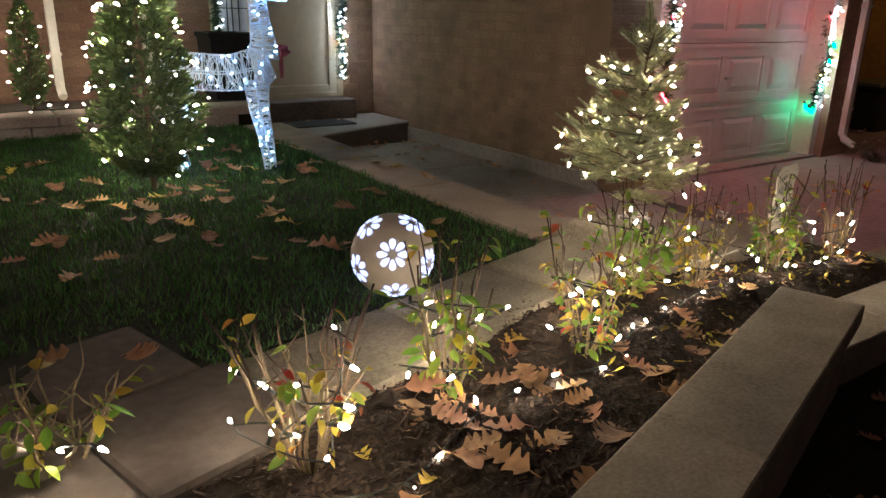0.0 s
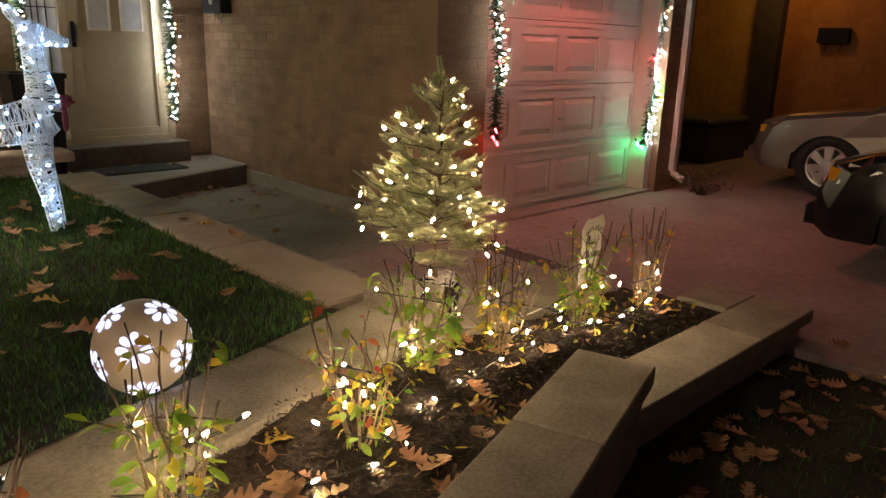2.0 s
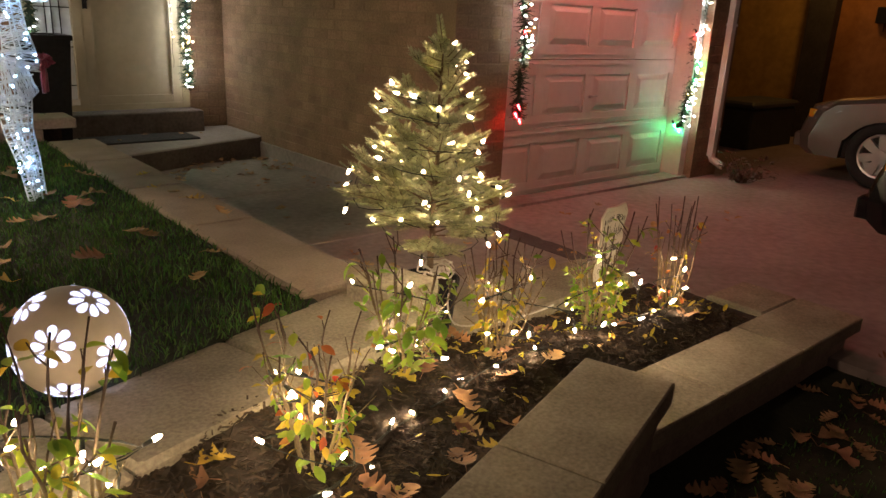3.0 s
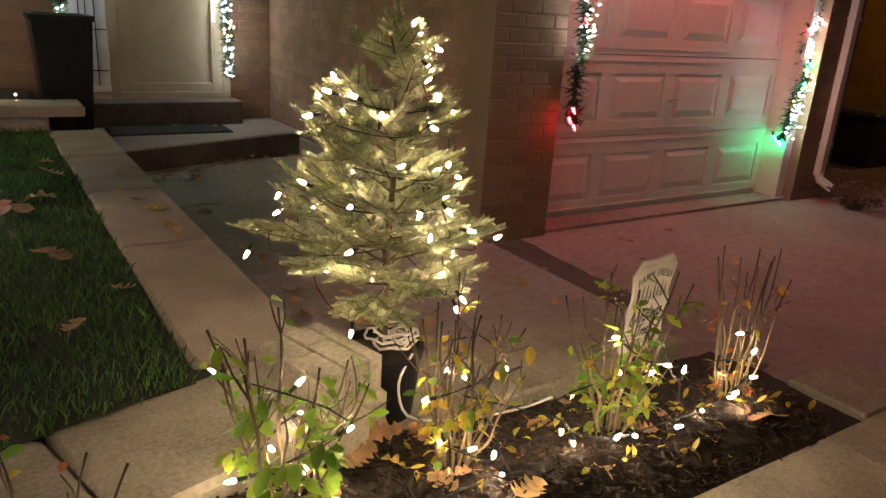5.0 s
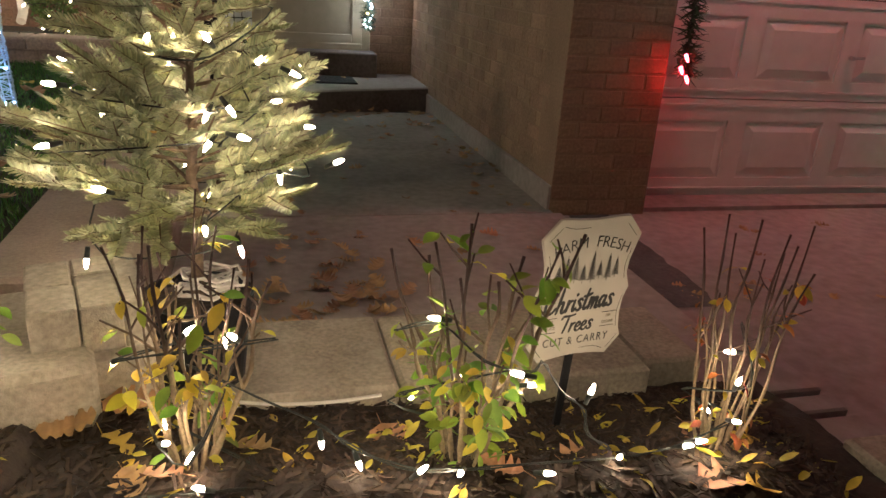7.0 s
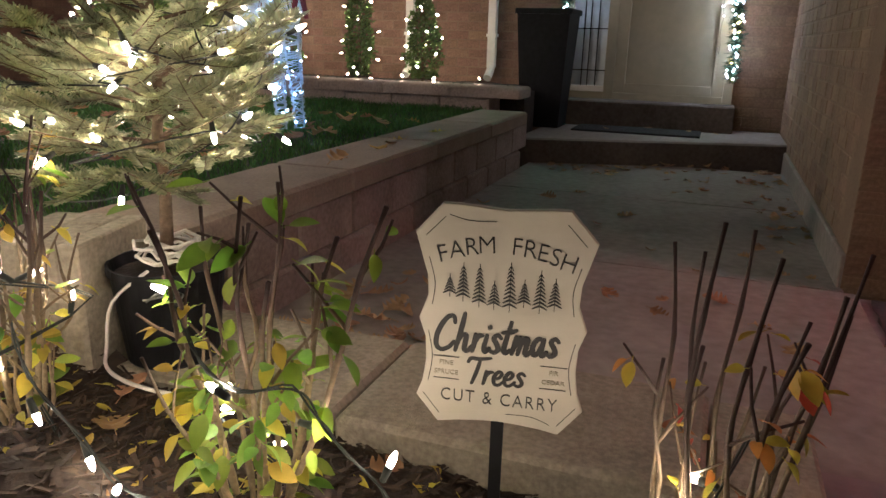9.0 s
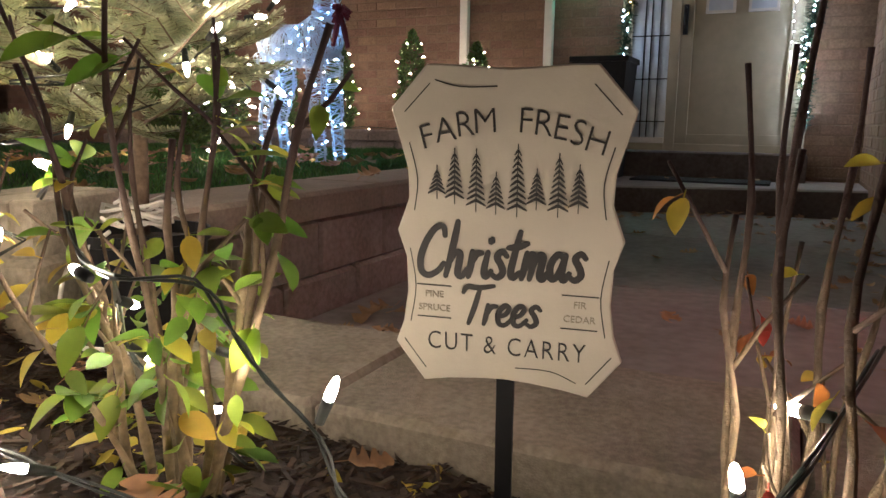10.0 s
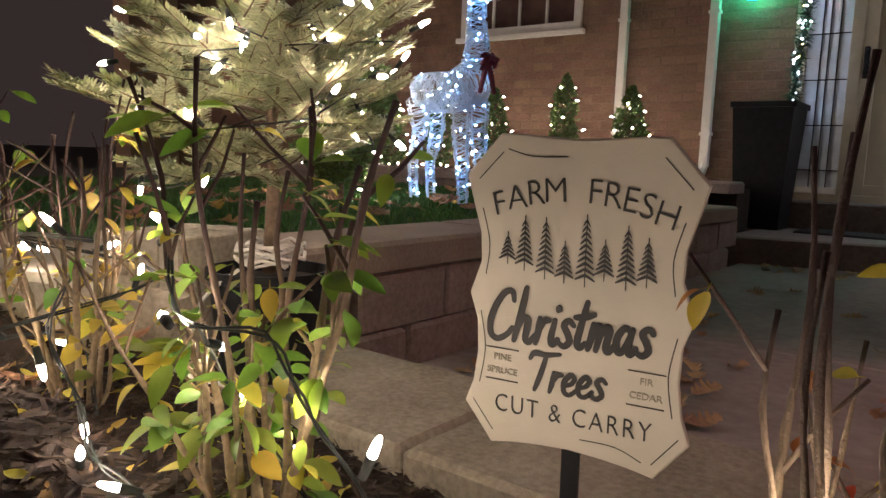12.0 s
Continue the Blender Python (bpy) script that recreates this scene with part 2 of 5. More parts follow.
        return me


def part(name, mesh, mats, parent=None, label="", smooth=False):
    """One mesh object under a thing or part; mesh is a Mesh or mesh data."""
    ob = new(name, mesh.data(name, mats, smooth) if isinstance(mesh, Mesh) else mesh)
    ob.parent = parent
    if label:
        tagged(ob, label)
    return ob


def thing(name, place, label, category, group="", kind="", turn=0):
    ob = new(name)
    ob.matrix_world = pose(*place, 0, 0, turn)
    return tagged(ob, label, category, group, kind)


def one(name, mesh, mats, label, category="", group="", kind="", smooth=False):
    return tagged(part(name, mesh, mats, None, "", smooth), label, category, group, kind)


def boxes(*rows, bevel=0.0):
    m = Mesh()
    for r in rows:
        m.box(*r, bevel=bevel)
    return m


rnd = random.Random(7)

# ---- levels and lines of the plan ----
Z_LAWN, Z_STRIP, Z_CAP, Z_CAP2, Z_WALK, Z_STEP = 0.385, 0.185, 0.32, 0.15, 0.03, 0.20
X_SIDE, Y_DOOR, Y_GAR = -0.55, 3.42, 0.22

# ---- ground ----
g = Mesh()
g.face([(-400, -400, -0.09), (400, -400, -0.09), (400, 400, -0.09), (-400, 400, -0.09)])
one("ground", g, M_SOIL, "dark ground reaching into the night", "ground", kind="structure")

g = boxes((-0.52, 2.9, -14.0, 0.26, -0.3, 0.0))
one("driveway", g, M_DRIVE, "reddish-lit worn concrete driveway before the garage", "driveway", kind="structure")
g = boxes((2.91, 9.0, -14.0, 6.0, -0.3, -0.012))
one("driveway_2", g, M_DRIVE, "neighbouring concrete driveway in the dark", "driveway", kind="structure")

g = Mesh()
n = 40
for i in range(n):
    for j in range(n):
        x0, x1 = -9 + 8.56 * i / n, -9 + 8.56 * (i + 1) / n
        y0, y1 = -13 + 10.4 * j / n, -13 + 10.4 * (j + 1) / n
        g.face([(x, y, -0.04 + 0.02 * noise.noise((x * 2, y * 2, 0))) for x, y in ((x0, y0), (x1, y0), (x1, y1), (x0, y1))])
one("lower_lawn", g, M_SOIL, "dark leaf-strewn lower lawn beside the driveway", "lawn", kind="structure")

# walk from the drive to the front step, in slabs
walk_top = thing("front_walk", (0, 0, 0), "grey concrete front walk with dry leaves along it", "walkway", kind="structure")
rows = [(-1.42, -0.10), (-0.094, 1.20), (1.206, 2.46)]
for y0, y1 in rows:
    m = Mesh()
    m.box(-2.22, -0.505 if y0 < -1 else X_SIDE + 0.01, y0, y1, -0.2, Z_WALK, bevel=0.006)
    part("slab", m, M_CONCRETE, walk_top)
m = Mesh()
jr = random.Random(77)
n = 18
left = [(-0.455 - 0.045 * i / n + jr.uniform(-0.008, 0.008), -0.07 - 1.05 * i / n) for i in range(n + 1)]
right = [(-0.235 - 0.065 * i / n + jr.uniform(-0.012, 0.012), -0.07 - 1.06 * i / n) for i in range(n + 1)]
for i in range(n):
    m.face([(*left[i + 1], 0.006), (*right[i + 1], 0.006), (*right[i], 0.006), (*left[i], 0.006)])
part("dirt_joint", m, M_TAR, walk_top, "dark tar and dirt patch beside the drive")
m = Mesh()
m.box(X_SIDE - 0.014, X_SIDE + 0.1, -0.055, 2.67, -0.1, 0.15, bevel=0.006)
part("footing", m, M_CONCRETE, walk_top, "pale concrete footing under the brick wall")

# raised strip behind the bed, in three slabs with tight joints
strip = thing("bed_edging", (0, 0, 0), "pale concrete edging slabs behind the mulch bed", "edging", kind="structure")
for x0, x1 in ((-2.32, -1.617), (-1.611, -0.98)):
    m = Mesh()
    m.box(x0, x1, -1.79, -1.42, -0.1, Z_STRIP, bevel=0.01)
    part("slab", m, M_CAP, strip)
m = Mesh()
m.box(-0.975, -0.80, -1.74, -1.425, -0.1, Z_STRIP - 0.01, bevel=0.01)
part("slab", m, M_CAP, strip)
m = Mesh()
m.box(-0.655, -0.31, -2.358, -2.08, -0.1, Z_CAP2, bevel=0.01)
part("slab", m, M_CAP, strip)
ap = thing("bed_apron", (0, 0, 0), "concrete apron with two open grooves beside the bed", "paving", kind="structure")
for y0, y1 in ((-2.075, -1.90), (-1.875, -1.80), (-1.775, -1.43)):
    m = Mesh()
    m.box(-0.79, -0.43, y0, y1, -0.1, 0.07, bevel=0.006)
    part("slab", m, M_DRIVE, ap)

# the bed's mulch, rising away from the drive
TB, TL = math.tan(radians(17.7)), math.tan(radians(15.0))


def bed_front(x):
    return -2.40 if x > -1.93 else -2.46 + TB * (x + 1.93)


def bed_back(x):
    return -1.75 if x > -2.34 else -1.90 + TL * (x + 2.34)


def bed_height(x, y):
    z = 0.125 + 0.10 * min(1.0, max(0.0, (-x - 1.2) / 1.3)) + 0.055 * min(1.0, max(0.0, -x - 2.5))
    z += 0.015 * noise.noise((x * 3, y * 3, 1)) + 0.012 * noise.noise((x * 14, y * 14, 2))
    z += 0.06 * min(1.0, max(0.0, (y - bed_back(x) + 0.32) / 0.22)) * min(1.0, max(0.0, (-x - 2.1) / 0.15))
    z += (0.085 if x > -1.9 else 0.085 - 0.05 * min(1.0, (-1.9 - x) / 0.4)) * math.exp(-((y + 2.2 + 0.15 * min(0.0, x + 2.3)) / 0.14) ** 2) * min(1.0, max(0.0, (-0.72 - x) / 0.25))
    if x > -2.3:
        z -= 0.02 * min(1.0, max(0.0, (y + 1.95) / 0.15)) * min(1.0, (x + 2.3) / 0.3)
    if x > -2.0:
        z -= 0.045 * min(1.0, max(0.0, (-2.2 - y) / 0.15)) * min(1.0, max(0.0, (-x - 1.1) / 0.3))
    return z


bed = Mesh()
nx, ny = 120, 24
for i in range(nx):
    for j in range(ny):
        q = []
        for a, b in ((i, j), (i + 1, j), (i + 1, j + 1), (i, j + 1)):
            x = -5.4 + 4.76 * a / nx
            y = bed_front(x) + (bed_back(x) - bed_front(x)) * b / ny
            q.append((x, y, bed_height(x, y)))
        bed.face(q)
one("mulch_bed", bed, M_MULCH, "planting bed covered with dark bark mulch", "garden bed", kind="structure")

# front retaining wall of the bed: the lower run along the drive end, the higher run turning towards the street
wall_a = thing("retaining_wall_low", (0, 0, 0), "low block retaining wall with pale stone caps", "retaining wall", kind="structure")
m = Mesh()
m.box(-2.3, -0.36, -2.62, -2.40, -0.3, Z_CAP2 - 0.065)
part("block_course", m, M_BLOCK, wall_a)
for x0, x1 in ((-0.9, -0.307), (-1.5, -0.906), (-2.1, -1.506)):
    m = Mesh()
    m.box(x0, x1, -2.655, -2.362, Z_CAP2 - 0.065, Z_CAP2, bevel=0.005)
    part("cap_stone", m, M_CAP, wall_a)
WB = pose(-1.884, -2.668, 0, 0, 0, 17.7)
wall_b = thing("retaining_wall_high", (0, 0, 0), "higher block retaining wall capped with pale stones", "retaining wall", kind="structure")
m = Mesh()
m.box(-4.2, -0.02, 0.03, 0.26, -0.4, Z_CAP - 0.075, WB)
part("block_course", m, M_BLOCK, wall_b)
for k in range(6):
    m = Mesh()
    m.box(-0.62 * (k + 1) + 0.003, -0.62 * k - 0.003, 0, 0.29, Z_CAP - 0.075, Z_CAP + rnd.uniform(-0.002, 0.002), WB, bevel=0.005)
    part("cap_stone", m, M_CAP, wall_b)

# ---- raised lawn with its block wall along the walk ----
lawn = Mesh()
nx, ny = 40, 40
for i in range(nx):
    for j in range(ny):
        x0, x1 = -9 + 6.5 * i / nx, -9 + 6.5 * (i + 1) / nx
        row = []
        for x, jj in ((x0, j), (x1, j), (x1, j + 1), (x0, j + 1)):
            c0 = -1.585 + 0.268 * (x + 2.36)
            y = c0 + (2.3 - c0) * jj / ny
            row.append((x, y, Z_LAWN - 0.02 + 0.02 * noise.noise((x * 2, y * 2, 5))))
        lawn.face(row)
one("lawn", lawn, M_SOIL, "raised lawn under short dark green grass", "lawn", kind="structure")

lw = thing("lawn_retaining_wall", (0, 0, 0), "two-course block wall with flat caps holding the lawn", "retaining wall", kind="structure")
for k in range(9):
    y0 = -1.42 + 0.37 * k
    for c in range(2):
        m = Mesh()
        sh = 0.185 * c
        m.box(-2.5, -2.225 - 0.012 * c, y0 + 0.003 + sh, y0 + 0.367 + sh, -0.02 + 0.165 * c, 0.14 + 0.165 * c, bevel=0.012)
        part("block", m, M_BLOCK, lw)
for y0, y1 in ((-1.565, -0.55), (-0.544, 0.3), (0.306, 1.15), (1.156, 1.98)):
    m = Mesh()
    m.box(-2.54, -2.21, y0, y1, Z_LAWN - 0.075, Z_LAWN + 0.003, bevel=0.012)
    part("cap_stone", m, M_CAP_B, lw)

# edging on the lawn side of the bed
le = thing("lawn_edging", (0, 0, 0), "flat concrete edging stones between lawn and bed", "edging", kind="structure")
LE = pose(-2.36, -1.56, 0, 0, 0, 15)
for k in range(3):
    m = Mesh()
    m.box(-0.56 * (k + 1) + 0.003, (-0.56 * k - 0.003) if k else 0.05, -0.40, 0.0, 0.0, 0.368 - 0.003 * k, LE, bevel=0.015)
    part("edging_stone", m, M_CAP, le)
pt = thing("patio", (0, 0, 0), "dark concrete paving slabs with fallen leaves", "paving", kind="structure")
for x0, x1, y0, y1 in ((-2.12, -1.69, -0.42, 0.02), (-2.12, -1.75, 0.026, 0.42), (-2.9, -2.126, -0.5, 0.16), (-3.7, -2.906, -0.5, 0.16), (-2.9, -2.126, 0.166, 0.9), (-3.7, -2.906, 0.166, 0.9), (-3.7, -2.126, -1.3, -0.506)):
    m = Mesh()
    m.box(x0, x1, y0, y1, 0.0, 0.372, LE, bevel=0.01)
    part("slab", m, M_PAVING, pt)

# stacked loose blocks at the wall's end
BT = pose(-2.262, -1.728, 0, 0, 0, 15.5)
for x, y, w, d, h in ((-0.062, 0.064, 0.086, 0.136, 0.094), (0.02, 0.084, 0.076, 0.096, 0.096), (-0.062, -0.068, 0.086, 0.126, 0.095), (0.02, -0.048, 0.076, 0.166, 0.094), (0.082, 0.0, 0.046, 0.264, 0.095)):
    m = Mesh()
    m.box(-w / 2 + 0.001, w / 2 - 0.001, -d / 2 + 0.001, d / 2 - 0.001, 0, h, bevel=0.004)
    ob = one("loose_block", m, M_CAP, "pale concrete block in a loose stack on the wall end", "block", "stacked blocks")
    ob.matrix_world = BT @ pose(x, y, 0.351, 0, 0, rnd.uniform(-1.2, 1.2))
m = Mesh()
m.box(-0.15, 0.112, -0.15, 0.33, 0.0, 0.35, BT, bevel=0.012)
one("wall_end_block", m, M_CAP, "large pale wall end block under the loose stack", "block", kind="structure")

# ---- house ----


def brick_wall(name, label, u0, u1, z0, z1, place, turn, parts, thick=0.24, holes=(), mats=(M_BRICK, M_BRICK_S, M_MORTAR)):
    """A wall that faces -y before it is turned; bricks stand 4 mm proud of the mortar. parts: (u, z) bounds of bricks kept as parts."""
    base = thing(name, (0, 0, 0), label, "wall", kind="structure")
    T = pose(*place, 0, 0, turn)
    back = Mesh()
    cuts = sorted({u0, u1, *[h[0] for h in holes], *[h[1] for h in holes]})
    for a, b in zip(cuts, cuts[1:]):
        hs = [h for h in holes if h[0] < (a + b) / 2 < h[1]]
        spans = [(z0, z1)] if not hs else [(z0, hs[0][2]), (hs[0][3], z1)]
        for c, d in spans:
            if d - c > 0.001:
                back.box(a, b, 0.004, thick, c, d, T)
    part("mortar_wall", back, mats[2], base)
    L, H, J = 0.205, 0.066, 0.01
    rest = Mesh()
    shared = {}
    count = 0
    row = 0
    z = z0 + J
    while z + H < z1:
        u = u0 - (L / 2 if row % 2 else 0)
        while u < u1:
            a, b = max(u, u0), min(u + L - J, u1)
            u += L
            if b - a < 0.03 or any(h[0] < (a + b) / 2 < h[1] and h[2] - 0.04 < z + H / 2 < h[3] + 0.04 for h in holes):
                continue
            for h in holes:
                if h[2] - 0.04 < z + H / 2 < h[3] + 0.04:
                    if a < h[0] < b:
                        b = h[0]
                    if a < h[1] < b:
                        a = h[1]
            near = parts and parts[0] < (a + b) / 2 < parts[1] and parts[2] < z < parts[3] and count < 290
            if near:
                key = round(b - a, 3)
                if key not in shared:
                    m = Mesh()
                    w = key
                    m.v = [(0, 0.004, 0), (w, 0.004, 0), (w, 0.004, H), (0, 0.004, H),
                           (0.003, 0.0012, 0.003), (w - 0.003, 0.0012, 0.003), (w - 0.003, 0.0012, H - 0.003), (0.003, 0.0012, H - 0.003)]
                    m.f = [(4, 5, 6, 7), (0, 1, 5, 4), (1, 2, 6, 5), (2, 3, 7, 6), (3, 0, 4, 7)]
                    m.s = [0] * 5
                    shared[key] = m.data("brick", mats[0])
                ob = part("brick", shared[key], None, base)
                ob.matrix_basis = T @ pose(a, rnd.uniform(-0.001, 0.001), z)
                count += 1
            else:
                y = rnd.uniform(-0.0005, 0.0022)
                i = len(rest.v)
                rest.v += [tuple(T @ Vector(p)) for p in ((a, 0.004, z), (b, 0.004, z), (b, 0.004, z + H), (a, 0.004, z + H),
                           (a + 0.003, y, z + 0.003), (b - 0.003, y, z + 0.003), (b - 0.003, y, z + H - 0.003), (a + 0.003, y, z + H - 0.003))]
                rest.f += [tuple(i + k for k in q) for q in ((4, 5, 6, 7), (0, 1, 5, 4), (1, 2, 6, 5), (2, 3, 7, 6), (3, 0, 4, 7))]
                rest.s += [0] * 5
        z += H + J
        row += 1
    tagged(part("brick_field", rest, mats[1], base), kind="stuff")
    return base


H_WALL = 3.0
brick_wall("wall_side", "dim brown brick side wall beside the front walk", -Y_DOOR, -0.1, 0, H_WALL, (X_SIDE, 0, 0), -90, None)
brick_wall("wall_garage_left", "brown brick pier left of the garage door", X_SIDE, -0.04, 0, H_WALL, (0, -0.06, 0), 0, (-1, 1, 0, 1.6))
brick_wall("wall_garage_right", "brown brick pier right of the garage door", 2.53, 2.98, 0, H_WALL, (0, -0.06, 0), 0, None)
m = boxes((-0.04, 2.53, 0.0, 0.3, 2.16, H_WALL))
one("lintel", m, M_BRICK, "brown brick lintel over the garage door", "lintel", kind="structure")
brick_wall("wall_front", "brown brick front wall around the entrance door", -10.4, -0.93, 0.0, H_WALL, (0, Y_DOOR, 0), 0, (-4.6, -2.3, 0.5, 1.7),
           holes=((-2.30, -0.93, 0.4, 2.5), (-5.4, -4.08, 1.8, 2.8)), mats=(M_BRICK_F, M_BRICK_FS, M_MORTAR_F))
brick_wall("wall_entry", "tan brown brick strip beside the entrance door", -0.929, X_SIDE, 0.0, H_WALL, (0, Y_DOOR, 0), 0, None)
m = boxes((-10.8, X_SIDE, 2.4, Y_DOOR + 0.3, H_WALL, H_WALL + 0.15), (X_SIDE, 3.3, -0.4, 3.7, H_WALL, H_WALL + 0.15))
one("roof_soffit", m, M_DARKWOOD, "dark soffit under the eaves", "soffit", kind="structure")
m = boxes((-0.9, 3.1, 3.7, 3.9, 0, 3), (2.98, 3.1, 0.2, 3.7, 0, 3), (-10.8, -10.4, 2.7, 3.7, 0, 3))
one("house_back", m, M_MORTAR, "plain closing walls of the house", "wall", kind="structure")


def garage_door():
    d = thing("garage_door", (0.0, Y_GAR, 0.0), "pale raised-panel sectional garage door, closed", "garage door")
    w, sec, deep = 2.44, 0.535, 0.012
    cols = [0.045 + 0.61 * c for c in range(4)]
    for r in range(4):
        m = Mesh()
        z0 = 0.012 + r * sec
        z1, za, zb = z0 + sec - 0.006, z0 + 0.10, z0 + sec - 0.12
        m.box(-0.05, w, deep, 0.04, z0, z1)
        m.box(-0.05, w, 0, deep, z0, za)
        m.box(-0.05, w, 0, deep, zb, z1)
        for a, b in zip([-0.05] + [x + 0.50 for x in cols], cols + [w]):
            m.box(a, b, 0, deep, za, zb)
        sct = part("door_section", m, M_DOORPAINT, d)
        for x0 in cols:
            x1 = x0 + 0.50
            p = Mesh()
            for s, y in ((0.006, deep - 0.001), (0.012, deep - 0.001), (0.058, -0.003)):
                p.v += [(x0 + s, y, za + s), (x1 - s, y, za + s), (x1 - s, y, zb - s), (x0 + s, y, zb - s)]
            for k in range(4):
                j = (k + 1) % 4
                p.f += [(k, j, 4 + j, 4 + k), (4 + k, 4 + j, 8 + j, 8 + k)]
            p.f.append((8, 9, 10, 11))
            p.s = [0] * len(p.f)
            part("panel", p, M_DOORPAINT, sct)
        for zz in (z0 + 0.035, z0 + sec - 0.045):
            p = Mesh()
            p.box(-0.05, w, -0.005, 0.0, zz, zz + 0.012)
            part("rib", p, M_DOORPAINT, sct)
    m = Mesh()
    m.tube([(1.22, -0.005, 0.78), (1.22, -0.035, 0.78)], 0.012, 10)
    m.tube([(1.22, -0.035, 0.78), (1.28, -0.04, 0.785)], 0.008, 8)
    part("handle", m, M_RIM, d, "small metal turn handle")
    m = Mesh()
    m.box(-0.04, w, -0.03, 0.03, 0, 0.012)
    part("rubber_seal", m, M_RUBBER, d, "black rubber bottom seal")


garage_door()
m = boxes((-0.04, 2.6, -0.02, Y_GAR - 0.031, 0.0, 0.022))
one("threshold", m, M_DRIVE, "raised concrete threshold before the garage door", "threshold", kind="structure")
m = boxes((2.44, 2.535, 0.02, Y_GAR + 0.03, 0.0, 2.16), (0.0, 2.44, 0.03, Y_GAR + 0.03, 2.11, 2.16), bevel=0.004)
one("garage_trim", m, M_TRIM, "cream painted trim round the garage door", "trim", kind="structure")

# ---- front step and entrance ----
m = Mesh()
m.v = [(-2.3, 2.08, 0), (X_SIDE, 2.66, 0), (X_SIDE, 3.41, 0), (-2.3, 3.41, 0)]
m.v += [(x, y, Z_STEP - 0.012) for x, y, _ in m.v] + [(x, y + (0.012 if i < 2 else 0), Z_STEP) for i, (x, y, _) in enumerate(m.v)]
for r_ in (0, 4):
    m.f += [(r_ + i, r_ + (i + 1) % 4, r_ + 4 + (i + 1) % 4, r_ + 4 + i) for i in range(4)]
m.f += [(8, 9, 10, 11), (3, 2, 1, 0)]
# front riser takes the darker slot, its shade painted in
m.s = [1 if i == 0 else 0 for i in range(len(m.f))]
one("front_step", m, [M_CONCRETE, M_CONCRETE_DARK], "broad grey concrete front step", "step", kind="structure")
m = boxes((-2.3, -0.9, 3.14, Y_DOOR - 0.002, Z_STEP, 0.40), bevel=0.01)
one("door_sill", m, M_CONCRETE_DARK, "brick-brown sill under the entrance door", "sill", kind="structure")
m = boxes((-2.05, -1.12, 2.72, 3.10, Z_STEP, Z_STEP + 0.014), bevel=0.004)
one("door_mat", m, M_MAT, "dark bristly door mat on the step", "door mat")


def entrance():
    d = thing("door_1", (0, Y_DOOR, 0), "beige panelled entrance door with sidelight, closed", "door", kind="structure")
    part("door_frame", boxes((-2.30, -2.22, -0.03, 0.12, 0.40, 2.5), (-1.93, -1.85, -0.03, 0.12, 0.40, 2.5), (-1.0, -0.93, -0.03, 0.12, 0.40, 2.5),
                             (-2.22, -1.93, -0.03, 0.12, 0.40, 0.455), (-1.85, -1.0, -0.03, 0.12, 0.40, 0.455), (-2.22, -1.93, -0.03, 0.12, 2.45, 2.5), (-1.85, -1.0, -0.03, 0.12, 2.45, 2.5), bevel=0.004), M_BEIGE, d)
    leaf = part("door_leaf", boxes((-1.85, -1.0, 0.0, 0.05, 0.455, 2.45), bevel=0.003), M_BEIGE, d)
    part("storm_frame", boxes((-1.85, -1.76, -0.025, 0.0, 0.455, 2.45), (-1.09, -1.0, -0.025, 0.0, 0.455, 2.45), (-1.76, -1.09, -0.025, 0.0, 0.455, 0.53), bevel=0.003), M_BEIGE, leaf)
    for x in (-1.66, -1.36):
        f = part("glass_lite", boxes((x, x + 0.17, -0.012, 0.0, 1.45, 1.95)), M_GLASS, leaf)
        part("lite_frame", boxes((x - 0.02, x, -0.02, 0.0, 1.43, 1.97), (x + 0.17, x + 0.19, -0.02, 0.0, 1.43, 1.97), (x, x + 0.17, -0.02, 0.0, 1.43, 1.45)), M_TRIM, f)
    m = Mesh()
    m.box(-1.835, -1.80, -0.05, -0.025, 1.28, 1.5, bevel=0.005)
    m.tube([(-1.817, -0.05, 1.33), (-1.817, -0.09, 1.35), (-1.817, -0.09, 1.47), (-1.817, -0.05, 1.48)], 0.009, 8)
    part("door_handle", m, M_BLACK, leaf, "dark lever door handle")
    side = part("sidelight", boxes((-2.22, -1.93, 0.02, 0.035, 0.50, 2.45)), M_GLASS, d, "leaded frosted glass sidelight")
    m = Mesh()
    for z in (0.62, 0.95, 1.28, 1.61, 1.94):
        m.box(-2.22, -1.93, 0.008, 0.02, z, z + 0.008)
    for x in (-2.13, -2.08, -2.015):
        m.box(x, x + 0.007, 0.008, 0.02, 0.5, 2.45)
    part("lead_bars", m, M_BLACK, side)
    part("sidelight_sill", boxes((-2.22, -1.93, -0.04, 0.02, 0.455, 0.50)), M_TRIM, side)


entrance()

# ---- raised block bed in front of the front wall ----
rb = thing("raised_bed_wall", (0, 0, 0), "raised block planter wall below the window", "retaining wall", kind="structure")
for c in range(2):
    for k in range(11):
        m = Mesh()
        x1 = -2.33 - 0.38 * k - 0.19 * c
        m.box(x1 - 0.374, x1, 2.13, 2.39, 0.12 + 0.17 * c, 0.285 + 0.17 * c, bevel=0.012)
        part("block", m, M_BLOCK, rb)
for k in range(8):
    m = Mesh()
    x1 = -2.30 - 0.52 * k
    m.box(x1 - 0.514, x1, 2.10, 2.41, 0.456, 0.53, bevel=0.014)
    part("cap_stone", m, M_BLOCK, rb)
m = boxes((-6.6, -2.56, 2.39, Y_DOOR, 0, 0.48), (-2.56, -2.34, 2.39, 2.70, 0, 0.48))
